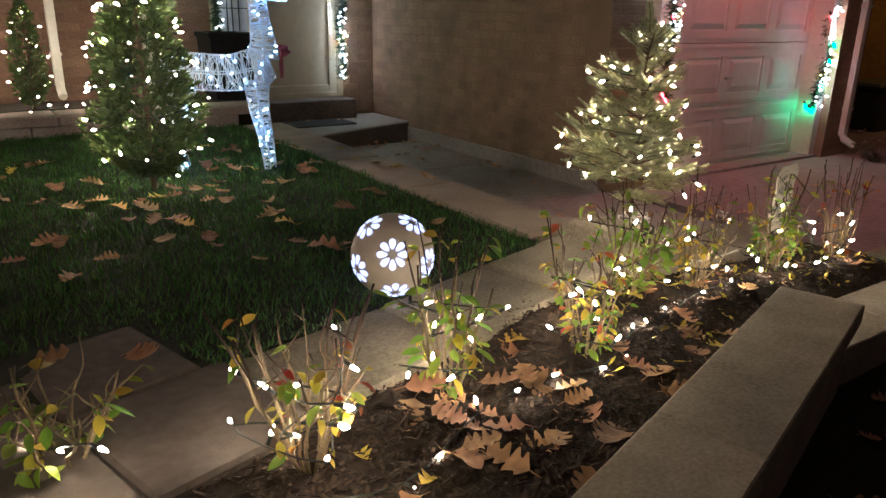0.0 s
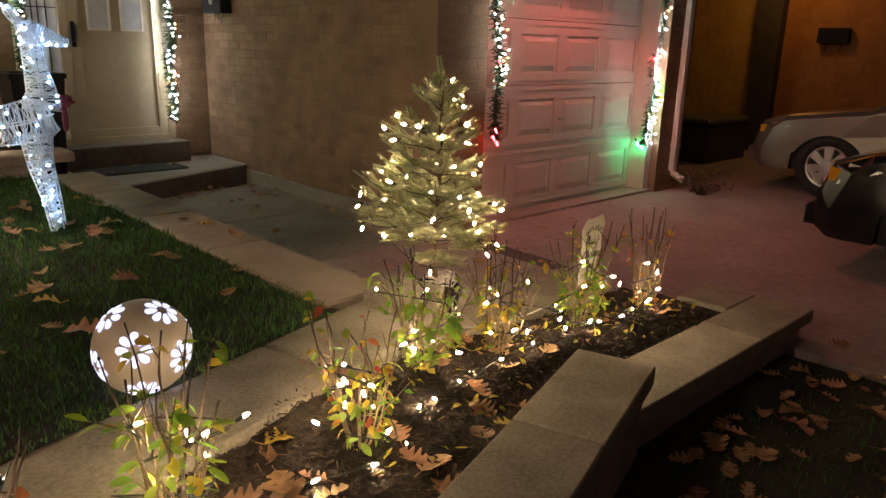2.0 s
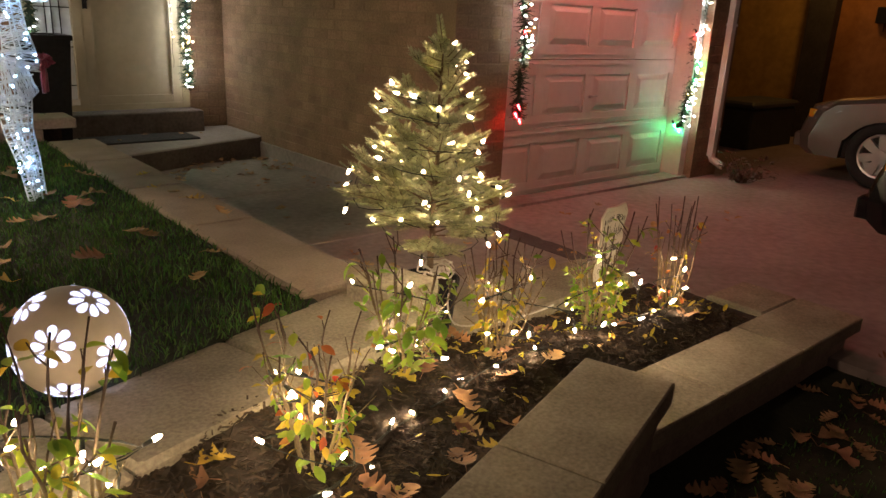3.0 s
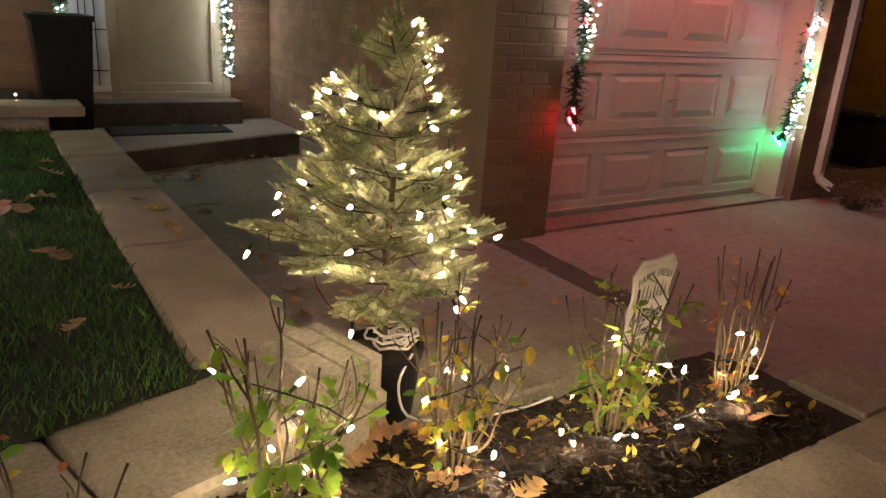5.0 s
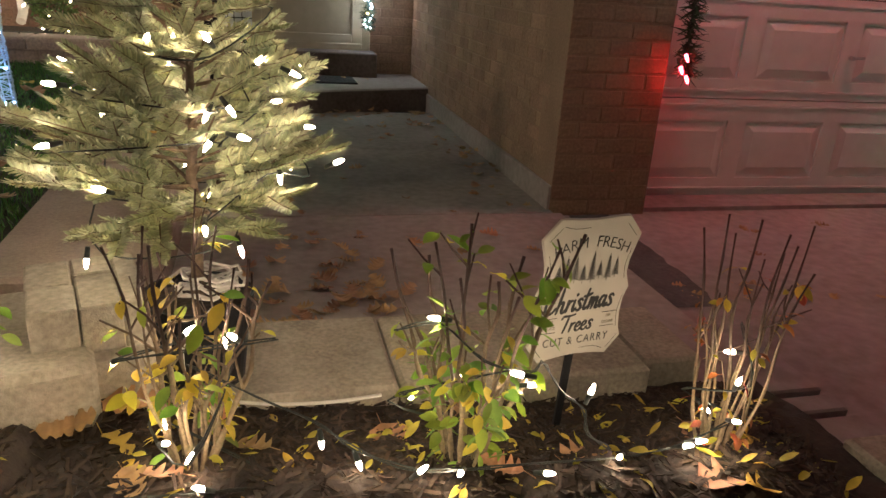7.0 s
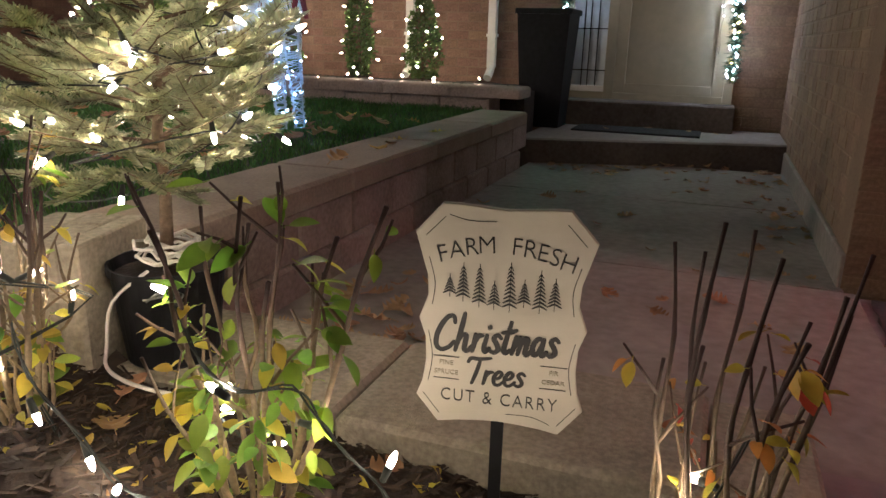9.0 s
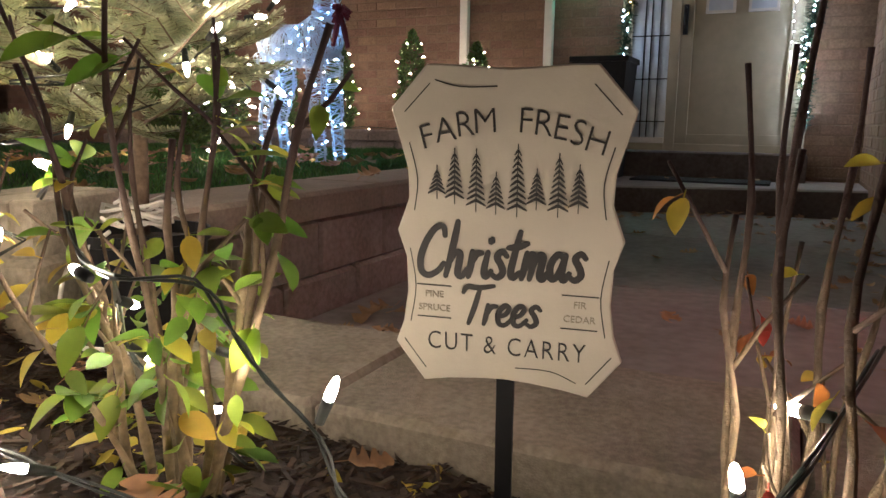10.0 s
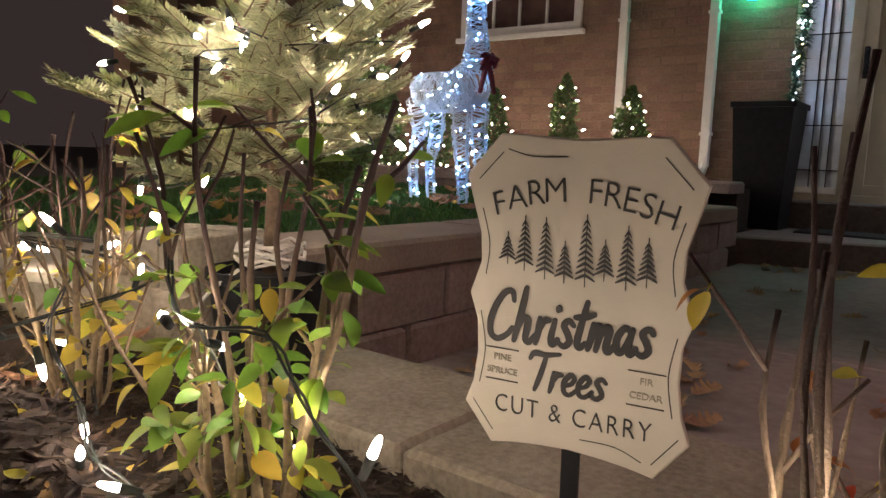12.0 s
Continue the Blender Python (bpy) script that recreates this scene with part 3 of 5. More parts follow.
one("planter_soil", m, M_MULCH, "dark soil filling the raised bed", "soil", kind="structure")

# window, downspouts
w = thing("window_1", (0, Y_DOOR, 0), "white-framed window with grid bars, dim inside", "window", kind="structure")
part("window_frame", boxes((-5.4, -4.08, -0.03, 0.1, 1.8, 1.87), (-5.4, -5.33, -0.03, 0.1, 1.87, 2.8), (-4.15, -4.08, -0.03, 0.1, 1.87, 2.8), bevel=0.004), M_TRIM, w)
part("window_sill", boxes((-5.44, -4.04, -0.06, 0.0, 1.755, 1.80), bevel=0.006), M_TRIM, w)
for k in range(4):
    x = -5.33 + 0.295 * k
    pane = part("pane", boxes((x, x + 0.287, 0.03, 0.04, 1.87, 2.8)), M_WINDARK, w)
    part("grid_bar", boxes((x + 0.28, x + 0.296, 0.0, 0.03, 1.87, 2.8)), M_TRIM, pane)


def downspout(x, y, z0, z1, kick, label):
    d = thing("downspout", (x, y, 0), label, "downspout", "downspouts")
    part("pipe", boxes((-0.035, 0.035, -0.06, 0.0, z0, z1), bevel=0.006), M_TRIM, d)
    m = Mesh()
    m.tube([(0, -0.03, z0 + 0.02), (0, -0.05, z0 - 0.03), (kick, -0.14, z0 - 0.09)], 0.036, 8)
    part("elbow", m, M_TRIM, d)
    for z in (z0 + 0.25, z0 + 1.2):
        part("strap", boxes((-0.045, 0.045, -0.066, 0.0, z, z + 0.025)), M_TRIM, d)


downspout(-3.66, Y_DOOR - 0.004, 0.62, 2.98, 0.0, "white downspout on the brick front wall")
downspout(-2.90, Y_DOOR - 0.004, 0.62, 2.98, 0.0, "white downspout near the entrance wall")
downspout(2.79, -0.066, 0.2, 2.98, 0.05, "pale downspout on the garage pier")

# black planter box beside the door
b = thing("tall_planter", (-2.32, 2.95, 0.3), "tall tapered black planter box", "planter")
m = Mesh()
for z, r in ((-0.10, 0.15), (0.74, 0.20)):
    m.v += [(-r, -r, z), (r, -r, z), (r, r, z), (-r, r, z)]
m.f = [(0, 1, 5, 4), (1, 2, 6, 5), (2, 3, 7, 6), (3, 0, 4, 7), (3, 2, 1, 0)]
m.s = [0] * 5
part("body", m, M_BLACK, b)
part("rim", boxes((-0.215, 0.215, -0.215, -0.17, 0.74, 0.78), (-0.215, 0.215, 0.17, 0.215, 0.74, 0.78), (-0.215, -0.17, -0.17, 0.17, 0.74, 0.78), (0.17, 0.215, -0.17, 0.17, 0.74, 0.78), bevel=0.005), M_BLACK, b)
part("soil", boxes((-0.17, 0.17, -0.17, 0.17, 0.70, 0.745)), M_MULCH, b)

# mailbox on the side wall
mb = thing("mailbox", (X_SIDE, 3.0, 1.62), "black wall mailbox with paper hooks", "mailbox")
part("box", boxes((-0.12, -0.004, -0.19, 0.19, 0.0, 0.22), bevel=0.01), M_BLACK, mb)
part("lid", boxes((-0.135, -0.002, -0.20, 0.20, 0.22, 0.25), bevel=0.008), M_BLACK, mb)
m = Mesh()
m.lathe([(0.0, 0.008), (0.03, 0.006), (0.035, 0.0)], 16, (-0.12, 0.0, 0.11), axis=Vector((-1, 0, 0)))
part("badge", m, M_LENS, mb, "pale oval badge")
for y in (-0.08, 0.08):
    m = Mesh()
    m.tube([(-0.06, y, 0.0), (-0.06, y, -0.06), (-0.085, y, -0.085), (-0.11, y, -0.06)], 0.005, 6)
    part("hook", m, M_TRIM, mb)

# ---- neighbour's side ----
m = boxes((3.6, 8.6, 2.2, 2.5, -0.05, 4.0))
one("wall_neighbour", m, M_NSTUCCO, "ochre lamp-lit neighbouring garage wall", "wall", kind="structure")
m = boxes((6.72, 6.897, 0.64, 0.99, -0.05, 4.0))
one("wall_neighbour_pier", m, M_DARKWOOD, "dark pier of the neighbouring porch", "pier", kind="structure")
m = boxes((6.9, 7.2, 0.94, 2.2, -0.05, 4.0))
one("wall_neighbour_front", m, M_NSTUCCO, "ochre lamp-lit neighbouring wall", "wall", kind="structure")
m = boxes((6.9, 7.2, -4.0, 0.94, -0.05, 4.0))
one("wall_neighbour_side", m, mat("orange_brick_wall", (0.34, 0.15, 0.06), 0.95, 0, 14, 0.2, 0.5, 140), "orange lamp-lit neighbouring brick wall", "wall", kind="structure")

# ---- bulbs ----
_bm = Mesh()
_bm.lathe([(0.0, 0.0235), (0.0022, 0.0215), (0.0040, 0.014), (0.0046, 0.005), (0.0034, 0.0)], 8)
BULB = {}
for key, gm in (("warm", G_WARM), ("cool", G_COOL), ("white", G_WHITE), ("red", G_RED), ("green", G_GREEN), ("amber", G_AMBER)):
    BULB[key] = _bm.data("bulb_" + key, gm, True)
_bm = Mesh()
_bm.lathe([(0.0, -0.020), (0.0042, -0.020), (0.0052, -0.002), (0.0052, 0.002), (0.0, 0.002)], 8)
SOCKET = _bm.data("socket", M_WIRE, True)


def bulb(parent, place, way, key="warm", scale=1.0, socket=True):
    ob = part("bulb", BULB[key], None, parent)
    q = Vector(way).to_track_quat("Z", "Y").to_matrix().to_4x4()
    ob.matrix_basis = Matrix.Translation(place) @ q @ Matrix.Scale(scale, 4)
    if socket:
        so = part("socket", SOCKET, None, ob)


def wander(a, b, n, amp, r):
    a, b = Vector(a), Vector(b)
    return [a.lerp(b, i / n) + (Vector((r.uniform(-1, 1), r.uniform(-1, 1), r.uniform(-1, 1))) * amp if 0 < i < n else Vector()) for i in range(n + 1)]


def smooth_line(pts, k=4):
    out = []
    pts = [Vector(p) for p in pts]
    for i in range(len(pts) - 1):
        p0, p1, p2, p3 = pts[max(i - 1, 0)], pts[i], pts[i + 1], pts[min(i + 2, len(pts) - 1)]
        for j in range(k):
            t = j / k
            out.append(0.5 * ((2 * p1) + (p2 - p0) * t + (2 * p0 - 5 * p1 + 4 * p2 - p3) * t * t + (3 * p1 - p0 - 3 * p2 + p3) * t ** 3))
    out.append(pts[-1])
    return out


def string_of_lights(label, pts, group, bulbs=None, key="warm", step=0.1, seed=1, keys=None, out=None, scale=1.0):
    """A twisted cable along pts with a bulb about every step metres."""
    r = random.Random(seed)
    s = thing("string_lights", (0, 0, 0), label, "string lights", group)
    line = smooth_line(pts)
    for ph in (0.0, math.pi):
        m = Mesh()
        q = []
        for i, p in enumerate(line):
            a = ph + i * 1.1
            q.append(p + Vector((math.cos(a), math.sin(a), math.sin(a * 0.7))) * 0.0022)
        m.tube(q, 0.0016, 5)
        part("cable", m, M_WIRE, s)
    run = 0.0
    for i in range(1, len(line)):
        run += (line[i] - line[i - 1]).length
        if run > step:
            run = r.uniform(-0.2, 0.2) * step
            w = Vector((r.uniform(-1, 1), r.uniform(-1, 1), r.uniform(-0.6, 0.9)))
            if out:
                w += Vector(out)
            w.normalize()
            bulb(s, line[i] + w * 0.024, w, r.choice(keys) if keys else key, scale)
    return s


def string_with_bulbs(label, pts, spots):
    """A twisted cable along pts, with bulbs at the given spots."""
    r = random.Random(len(pts) + len(spots))
    s = string_of_lights(label, pts, "bed string lights", step=99.0)
    for place, way in spots:
        w = (Vector(way) + Vector((r.uniform(-0.3, 0.3), r.uniform(-0.3, 0.3), 0))).normalized()
        bulb(s, Vector(place), w)
    return s


# ---- shrubs ----


def leaf_mesh(name, material, L=0.05, W=0.030, curl=0.25, fold=0.25):
    m = Mesh()
    n = 6
    for i in range(n + 1):
        t = i / n
        w = W * math.sin(math.pi * min(1, t * 0.93 + 0.04)) ** 0.8 * (1 - 0.25 * t) * 0.5 if i < n else 0.0005
        z = -curl * L * t * t
        x = L * t
        m.v += [(x, -w, z + fold * w), (x, 0, z), (x, w, z + fold * w)]
    for i in range(n):
        a = i * 3
        m.f += [(a, a + 3, a + 4, a + 1), (a + 1, a + 4, a + 5, a + 2)]
    m.s = [0] * len(m.f)
    m.tube([(-0.012, 0, 0.002), (0, 0, 0)], 0.0008, 4)
    return m.data(name, material, True)


LEAVES = {
    "g": [leaf_mesh("leaf_green", M_LEAF_G), leaf_mesh("leaf_green_b", M_LEAF_G, 0.042, 0.027, 0.5), leaf_mesh("leaf_green_c", M_LEAF_G, 0.058, 0.034, -0.1, 0.5)],
    "y": [leaf_mesh("leaf_yellow", M_LEAF_Y, 0.045, 0.03), leaf_mesh("leaf_yellow_b", M_LEAF_Y, 0.036, 0.025, 0.5)],
    "r": [leaf_mesh("leaf_red", M_LEAF_R, 0.045, 0.03), leaf_mesh("leaf_red_b", M_LEAF_R, 0.035, 0.024, 0.6)],
}


def shrub(x, y, height, spread, stems, leaves, mix, label, seed, bark=None, bulbs=10, leaf_low=0.1, leaf_high=0.75, lean=(0, 0), twig=3, leaf_scale=1.0, thick=1.0):
    r = random.Random(seed)
    z0 = bed_height(x, y) - 0.01
    s = thing("shrub", (x, y, z0), label, "shrub", "bed shrubs")
    tips = []
    joints = []
    for k in range(stems):
        a = 2 * math.pi * (k + r.uniform(-0.3, 0.3)) / stems
        h = height * r.uniform(0.65, 1.05)
        o = spread * r.uniform(0.35, 1.0)
        base = Vector((math.cos(a) * 0.03, math.sin(a) * 0.03, 0))
        top = Vector((math.cos(a) * o + lean[0] * h, math.sin(a) * o + lean[1] * h, h))
        pts = wander(base, top, 5, 0.012, r)
        pts[1] = pts[1].lerp(base, 0.2)
        r0 = r.uniform(0.003, 0.0052) * thick
        m = Mesh()
        line = smooth_line(pts, 3)
        rad = [r0 * (1 - 0.55 * i / (len(line) - 1)) * (1.35 if i % 3 == 0 else 1.0) for i in range(len(line))]
        m.tube(line, rad, 6)
        for _ in range(twig):
            i = r.randint(4, len(line) - 3)
            d = Vector((r.uniform(-1, 1), r.uniform(-1, 1), r.uniform(0.5, 1.4))).normalized()
            L = r.uniform(0.05, 0.12)
            e = line[i] + d * L
            m.tube([line[i], line[i] + d * L * 0.5 + Vector((r.uniform(-1, 1), r.uniform(-1, 1), 0)) * 0.006, e], [r0 * 0.55, r0 * 0.45, r0 * 0.35], 5)
            joints += [line[i] + d * L * f for f in (0.4, 0.7, 1.0)]
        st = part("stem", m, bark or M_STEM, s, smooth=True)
        for i, p in enumerate(line):
            t = i / (len(line) - 1)
            if leaf_low < t < leaf_high:
                joints.append(p)
        tips.append(line[-1])
    for _ in range(leaves):
        p = r.choice(joints)
        ob = part("leaf", r.choice(LEAVES[r.choice(mix)]), None, s)
        a = math.atan2(p.y, p.x) + r.uniform(-1.4, 1.4)
        ob.matrix_basis = Matrix.Translation(p + Vector((math.cos(a), math.sin(a), 0)) * 0.008) @ pose(0, 0, 0, r.uniform(-40, 40), r.uniform(-25, 45), math.degrees(a)) @ Matrix.Scale(r.uniform(0.65, 1.15) * leaf_scale, 4)
    # lights wound through the stems
    if bulbs:
        pts = []
        for k in range(bulbs):
            a = k * 2.4 + r.uniform(-0.4, 0.4)
            o = spread * r.uniform(0.35, 1.0)
            pts.append((x + math.cos(a) * o, y + math.sin(a) * o, z0 + height * (0.08 + 0.62 * (k / bulbs)) + r.uniform(-0.03, 0.03)))
        string_of_lights("dark cable with warm white mini bulbs wound through a shrub", pts, "bed string lights", step=0.11, seed=seed)
    return s


shrub(-4.44, -2.26, 0.26, 0.15, 9, 70, "ggyg", "small leafy shrub with yellow-green leaves", 11, bulbs=3, leaf_scale=0.95)
shrub(-3.97, -2.49, 0.42, 0.20, 16, 70, "ygyr", "bare-stemmed shrub with a few yellow leaves", 12, bulbs=9, leaf_high=0.45, leaf_scale=0.9)
shrub(-3.52, -2.38, 0.46, 0.15, 10, 100, "gggy", "tall-stemmed shrub with light green leaves", 13, bulbs=8, leaf_high=0.6, leaf_scale=1.0)
shrub(-2.94, -2.32, 0.42, 0.16, 11, 190, "ggyyr", "leafy shrub turning yellow and red", 14, bulbs=8, leaf_high=0.55, leaf_scale=0.75)
shrub(-2.50, -2.10, 0.40, 0.19, 14, 190, "gggg", "bushy shrub with green leaves and bare tips", 15, bulbs=7, leaf_high=0.6, leaf_scale=0.85)
shrub(-2.04, -2.05, 0.48, 0.17, 16, 105, "yygy", "shrub with yellow leaves and dark bare stems", 16, bulbs=6, leaf_high=0.5, leaf_scale=0.85, twig=4)
shrub(-1.55, -2.10, 0.48, 0.19, 12, 200, "gggggy", "upright shrub with fresh green leaves beside the sign", 17, bulbs=3, leaf_high=0.62, leaf_scale=0.82, thick=1.1)
shrub(-1.0, -2.09, 0.50, 0.12, 15, 90, "yrry", "brown-stemmed shrub with orange and yellow leaves", 18, bulbs=4, leaf_high=0.28, leaf_scale=0.65, twig=1, lean=(0.08, 0.05), thick=0.85)

# ---- potted fir ----


def spray(seed, L, fan=True):
    """One fir branch along +x: a flat fan of side shoots, each combed with flat needles."""
    r = random.Random(seed)
    wood, need = Mesh(), Mesh()

    def shoot(a, d, L, r0, bare=0.0):
        d = d.normalized()
        b = a + d * L + Vector((0, 0, 0.12 * L))
        mid = a.lerp(b, 0.5) + Vector((0, 0, -0.035 * L))
        wood.tube([a, mid, b], [r0, r0 * 0.75, r0 * 0.5], 5)
        n = max(6, int(L * (1 - bare) * 270))
        side = d.cross(Vector((r.uniform(-0.35, 0.35), r.uniform(-0.35, 0.35), 1))).normalized()
        up = side.cross(d).normalized()
        for i in range(n):
            t = bare + (1 - bare) * (i + 0.5) / n
            p = a.lerp(mid, t * 2) if t < 0.5 else mid.lerp(b, t * 2 - 1)
            for sg in (-1, 1):
                for lift in (r.uniform(-0.1, 0.15), r.uniform(0.3, 0.7)):
                    w = (side * sg * (1.0 - 0.3 * lift) + d * (0.32 + 0.75 * t ** 3 + r.uniform(-0.08, 0.08)) + up * lift).normalized()
                    l = r.uniform(0.021, 0.026) * (1 - 0.28 * t)
                    u = (d - w * d.dot(w)).normalized() * 0.0019
                    e = p + w * l
                    need.face([p - u * 0.6, p + u * 0.6, p + w * l * 0.6 + u, e + u * 0.5, e - u * 0.5, p + w * l * 0.6 - u])
        return a, b

    a0 = Vector((0, 0, 0))
    _, b0 = shoot(a0, Vector((1, 0, 0.10)), L, 0.0038, 0.22)
    k = max(2, int(L * 0.68 / 0.062))
    for i in range(k if fan else 0):
        t = 0.30 + 0.64 * i / k
        for sg in (-1, 1):
            l = L * (1 - t) * r.uniform(0.4, 0.7) + 0.032
            ta, tb = shoot(a0.lerp(b0, t + r.uniform(0, 0.04)), Vector((0.7, sg * r.uniform(0.55, 0.9), r.uniform(-0.3, 0.5))), l, 0.002)
            if l > 0.085:
                for s2, f in ((-1, 0.42), (1, 0.55)):
                    shoot(ta.lerp(tb, f), Vector((0.7, sg * 0.6 + s2 * 0.85, r.uniform(-0.1, 0.4))), l * 0.42, 0.0015)
    return wood.data("branch_wood", M_TRUNK), need.data("needles", M_NEEDLE)


SPRAYS = {L: [spray(50 + i + int(L * 1000), L) for i in range(3)] for L in (0.10, 0.19, 0.27, 0.35)}


def pine_cone(parent, place):
    m = Mesh()
    for i in range(40):
        t = i / 40
        a = i * 2.4
        R = 0.018 * math.sin(math.pi * (0.12 + 0.8 * t))
        c, s_ = math.cos(a), math.sin(a)
        z = 0.055 * t
        q = [Vector((c * 0.2 - s_ * 0.25, s_ * 0.2 + c * 0.25, 0)) * R, Vector((c - s_ * 0.4, s_ + c * 0.4, 0.3)) * R, Vector((c * 1.15, s_ * 1.15, 0.45)) * R, Vector((c + s_ * 0.4, s_ - c * 0.4, 0.3)) * R, Vector((c * 0.2 + s_ * 0.25, s_ * 0.2 - c * 0.25, 0)) * R]
        m.face([v + Vector((0, 0, z)) for v in q])
        m.face([v + Vector((0, 0, z - 0.0025)) for v in reversed(q)])
    ob = part("cone", m, M_CONE, parent, "brown pine cone among the branches")
    ob.matrix_basis = pose(*place, 165, 10, 0)


def fir(x, y, z, height):
    r = random.Random(5)
    f = thing("potted_fir", (x, y, z), "young fir tree with short blue-green needles, hung with lights", "fir tree")
    m = Mesh()
    line = wander((0, 0, -0.02), (0.02, 0, height - 0.09), 10, 0.005, r)
    m.tube(line, [0.014 * (1 - 0.8 * i / 10) for i in range(11)], 8)
    part("trunk", m, M_TRUNK, f, smooth=True)
    # whorls: height, reach, branches, rise in degrees
    whorls = ((0.18, 0.27, 6, -2), (0.225, 0.34, 7, 4), (0.285, 0.35, 7, 8), (0.36, 0.31, 6, 12), (0.45, 0.28, 6, 14), (0.55, 0.23, 6, 17),
              (0.645, 0.19, 5, 20), (0.735, 0.13, 5, 26), (0.80, 0.08, 5, 38))
    spots = []
    for k, (zz, reach, count, rise) in enumerate(whorls):
        turn = r.uniform(0, 60)
        for i in range(count):
            a = turn + 360 * i / count + r.uniform(-13, 13)
            far = reach * r.uniform(0.74, 1.1) * (1 - 0.13 * math.cos(radians(a + 33)))
            h = zz + r.uniform(-0.022, 0.022)
            key = min(SPRAYS, key=lambda L: abs(L - far))
            wood, need = r.choice(SPRAYS[key])
            mat4 = Matrix.Translation((0.02 * h / height, 0, h)) @ pose(0, 0, 0, 0, 0, a) @ pose(0, 0, 0, r.uniform(-16, 16), -rise - r.uniform(-7, 9), 0) @ Matrix.Scale(far / key, 4)
            b = part("branch", wood, None, f)
            b.matrix_basis = mat4
            part("needles", need, None, b)
            for g_ in (0.55, 0.86):
                spots.append((mat4 @ Vector((key * g_, r.uniform(-0.02, 0.02), 0.07 * key)), k, a % 360))
    for i in range(4):
        wood, need = SPRAYS[0.10][0] if i else spray(49, 0.13, False)
        # leader, and short shoots between the upper whorls
        b = part("branch", wood, None, f)
        b.matrix_basis = Matrix.Translation((0.02, 0, (height - 0.14, 0.70, 0.60, 0.50)[i])) @ pose(0, 0, 0, 0, -88 if i == 0 else -45, 77 * i) @ Matrix.Scale(1.05 if i == 0 else 0.8, 4)
        part("needles", need, None, b)
    pine_cone(f, (0.075, -0.055, 0.70))
    s = thing("string_lights", (x, y, z), "dark cable with warm white mini bulbs wound round the fir", "string lights", "tree string lights")
    spots.sort(key=lambda q: (q[1], q[2]))
    pts = [q[0] for q in spots if r.random() < (0.35 if q[1] in (0, 7, 8) else 0.68)]
    m = Mesh()
    m.tube(smooth_line([p + Vector((-p.x * 0.12, -p.y * 0.12, -0.012)) for p in pts], 4), 0.0018, 5)
    part("cable", m, M_WIRE, s)
    for p in pts:
        w = (Vector((p.x, p.y, 0)).normalized() * r.uniform(0.3, 1) + Vector((r.uniform(-0.7, 0.7), r.uniform(-0.7, 0.7), r.uniform(-0.7, 0.9)))).normalized()
        bulb(s, p + w * 0.018 + Vector((0, 0, 0.008)), w, "warm")
    return f


PX, PY = -2.05, -1.68
fir(PX, PY, 0.40, 0.95)
pot = thing("plant_pot", (PX, PY, Z_STRIP), "black plastic nursery pot on the edging slab", "plant pot")
m = Mesh()
m.lathe([(0.0, 0.0), (0.09, 0.0), (0.093, 0.004), (0.112, 0.185), (0.118, 0.187), (0.118, 0.205), (0.112, 0.205), (0.108, 0.18), (0.0, 0.178)], 36)
part("pot_body", m, M_BLACK, pot, smooth=False)
m = Mesh()
m.lathe([(0.108, 0.182), (0.06, 0.188), (0.0, 0.192)], 20)
part("potting_soil", m, M_MULCH, pot)
cc = thing("extension_cable", (PX, PY, 0.40), "pale coiled extension cable on the pot soil", "cable")
r = random.Random(3)
for k in range(7):
    m = Mesh()
    R, cx, cy = r.uniform(0.045, 0.075), r.uniform(-0.02, 0.05), r.uniform(-0.03, 0.0)
    pts = [(cx + R * math.cos(a * 0.449), cy + R * math.sin(a * 0.449) * 0.8, 0.004 + 0.006 * k + 0.006 * math.sin(a * 2.1 + k)) for a in range(15)]
    m.tube(pts, 0.0035, 6)
    part("coil", m, M_CABLE, cc, smooth=True)
m = Mesh()
m.tube(smooth_line([(0.04, -0.1, 0.0), (-0.02, -0.135, -0.06), (-0.01, -0.17, -0.14), (0.06, -0.24, -0.135), (0.16, -0.30, -0.115), (0.26, -0.33, -0.10), (0.35, -0.335, -0.09)]), 0.0035, 6)
part("lead", m, M_CABLE, cc, smooth=True)

# ---- sign ----


def text_mesh(body, size, material, name="lettering", shear=0.0, offset=0.0, extrude=0.0006, space=1.0):
    cu = bpy.data.curves.new(name, "FONT")
    cu.body, cu.size, cu.shear, cu.offset, cu.extrude, cu.space_character = body, size, shear, offset, extrude, space
    cu.align_x, cu.align_y, cu.resolution_u = "CENTER", "CENTER", 3
    ob = bpy.data.objects.new(name, cu)
    scene.collection.objects.link(ob)
    bpy.context.view_layer.update()
    me = bpy.data.meshes.new_from_object(ob.evaluated_get(bpy.context.evaluated_depsgraph_get()))
    bpy.data.objects.remove(ob)
    me.materials.clear()
    me.materials.append(material)
    return me


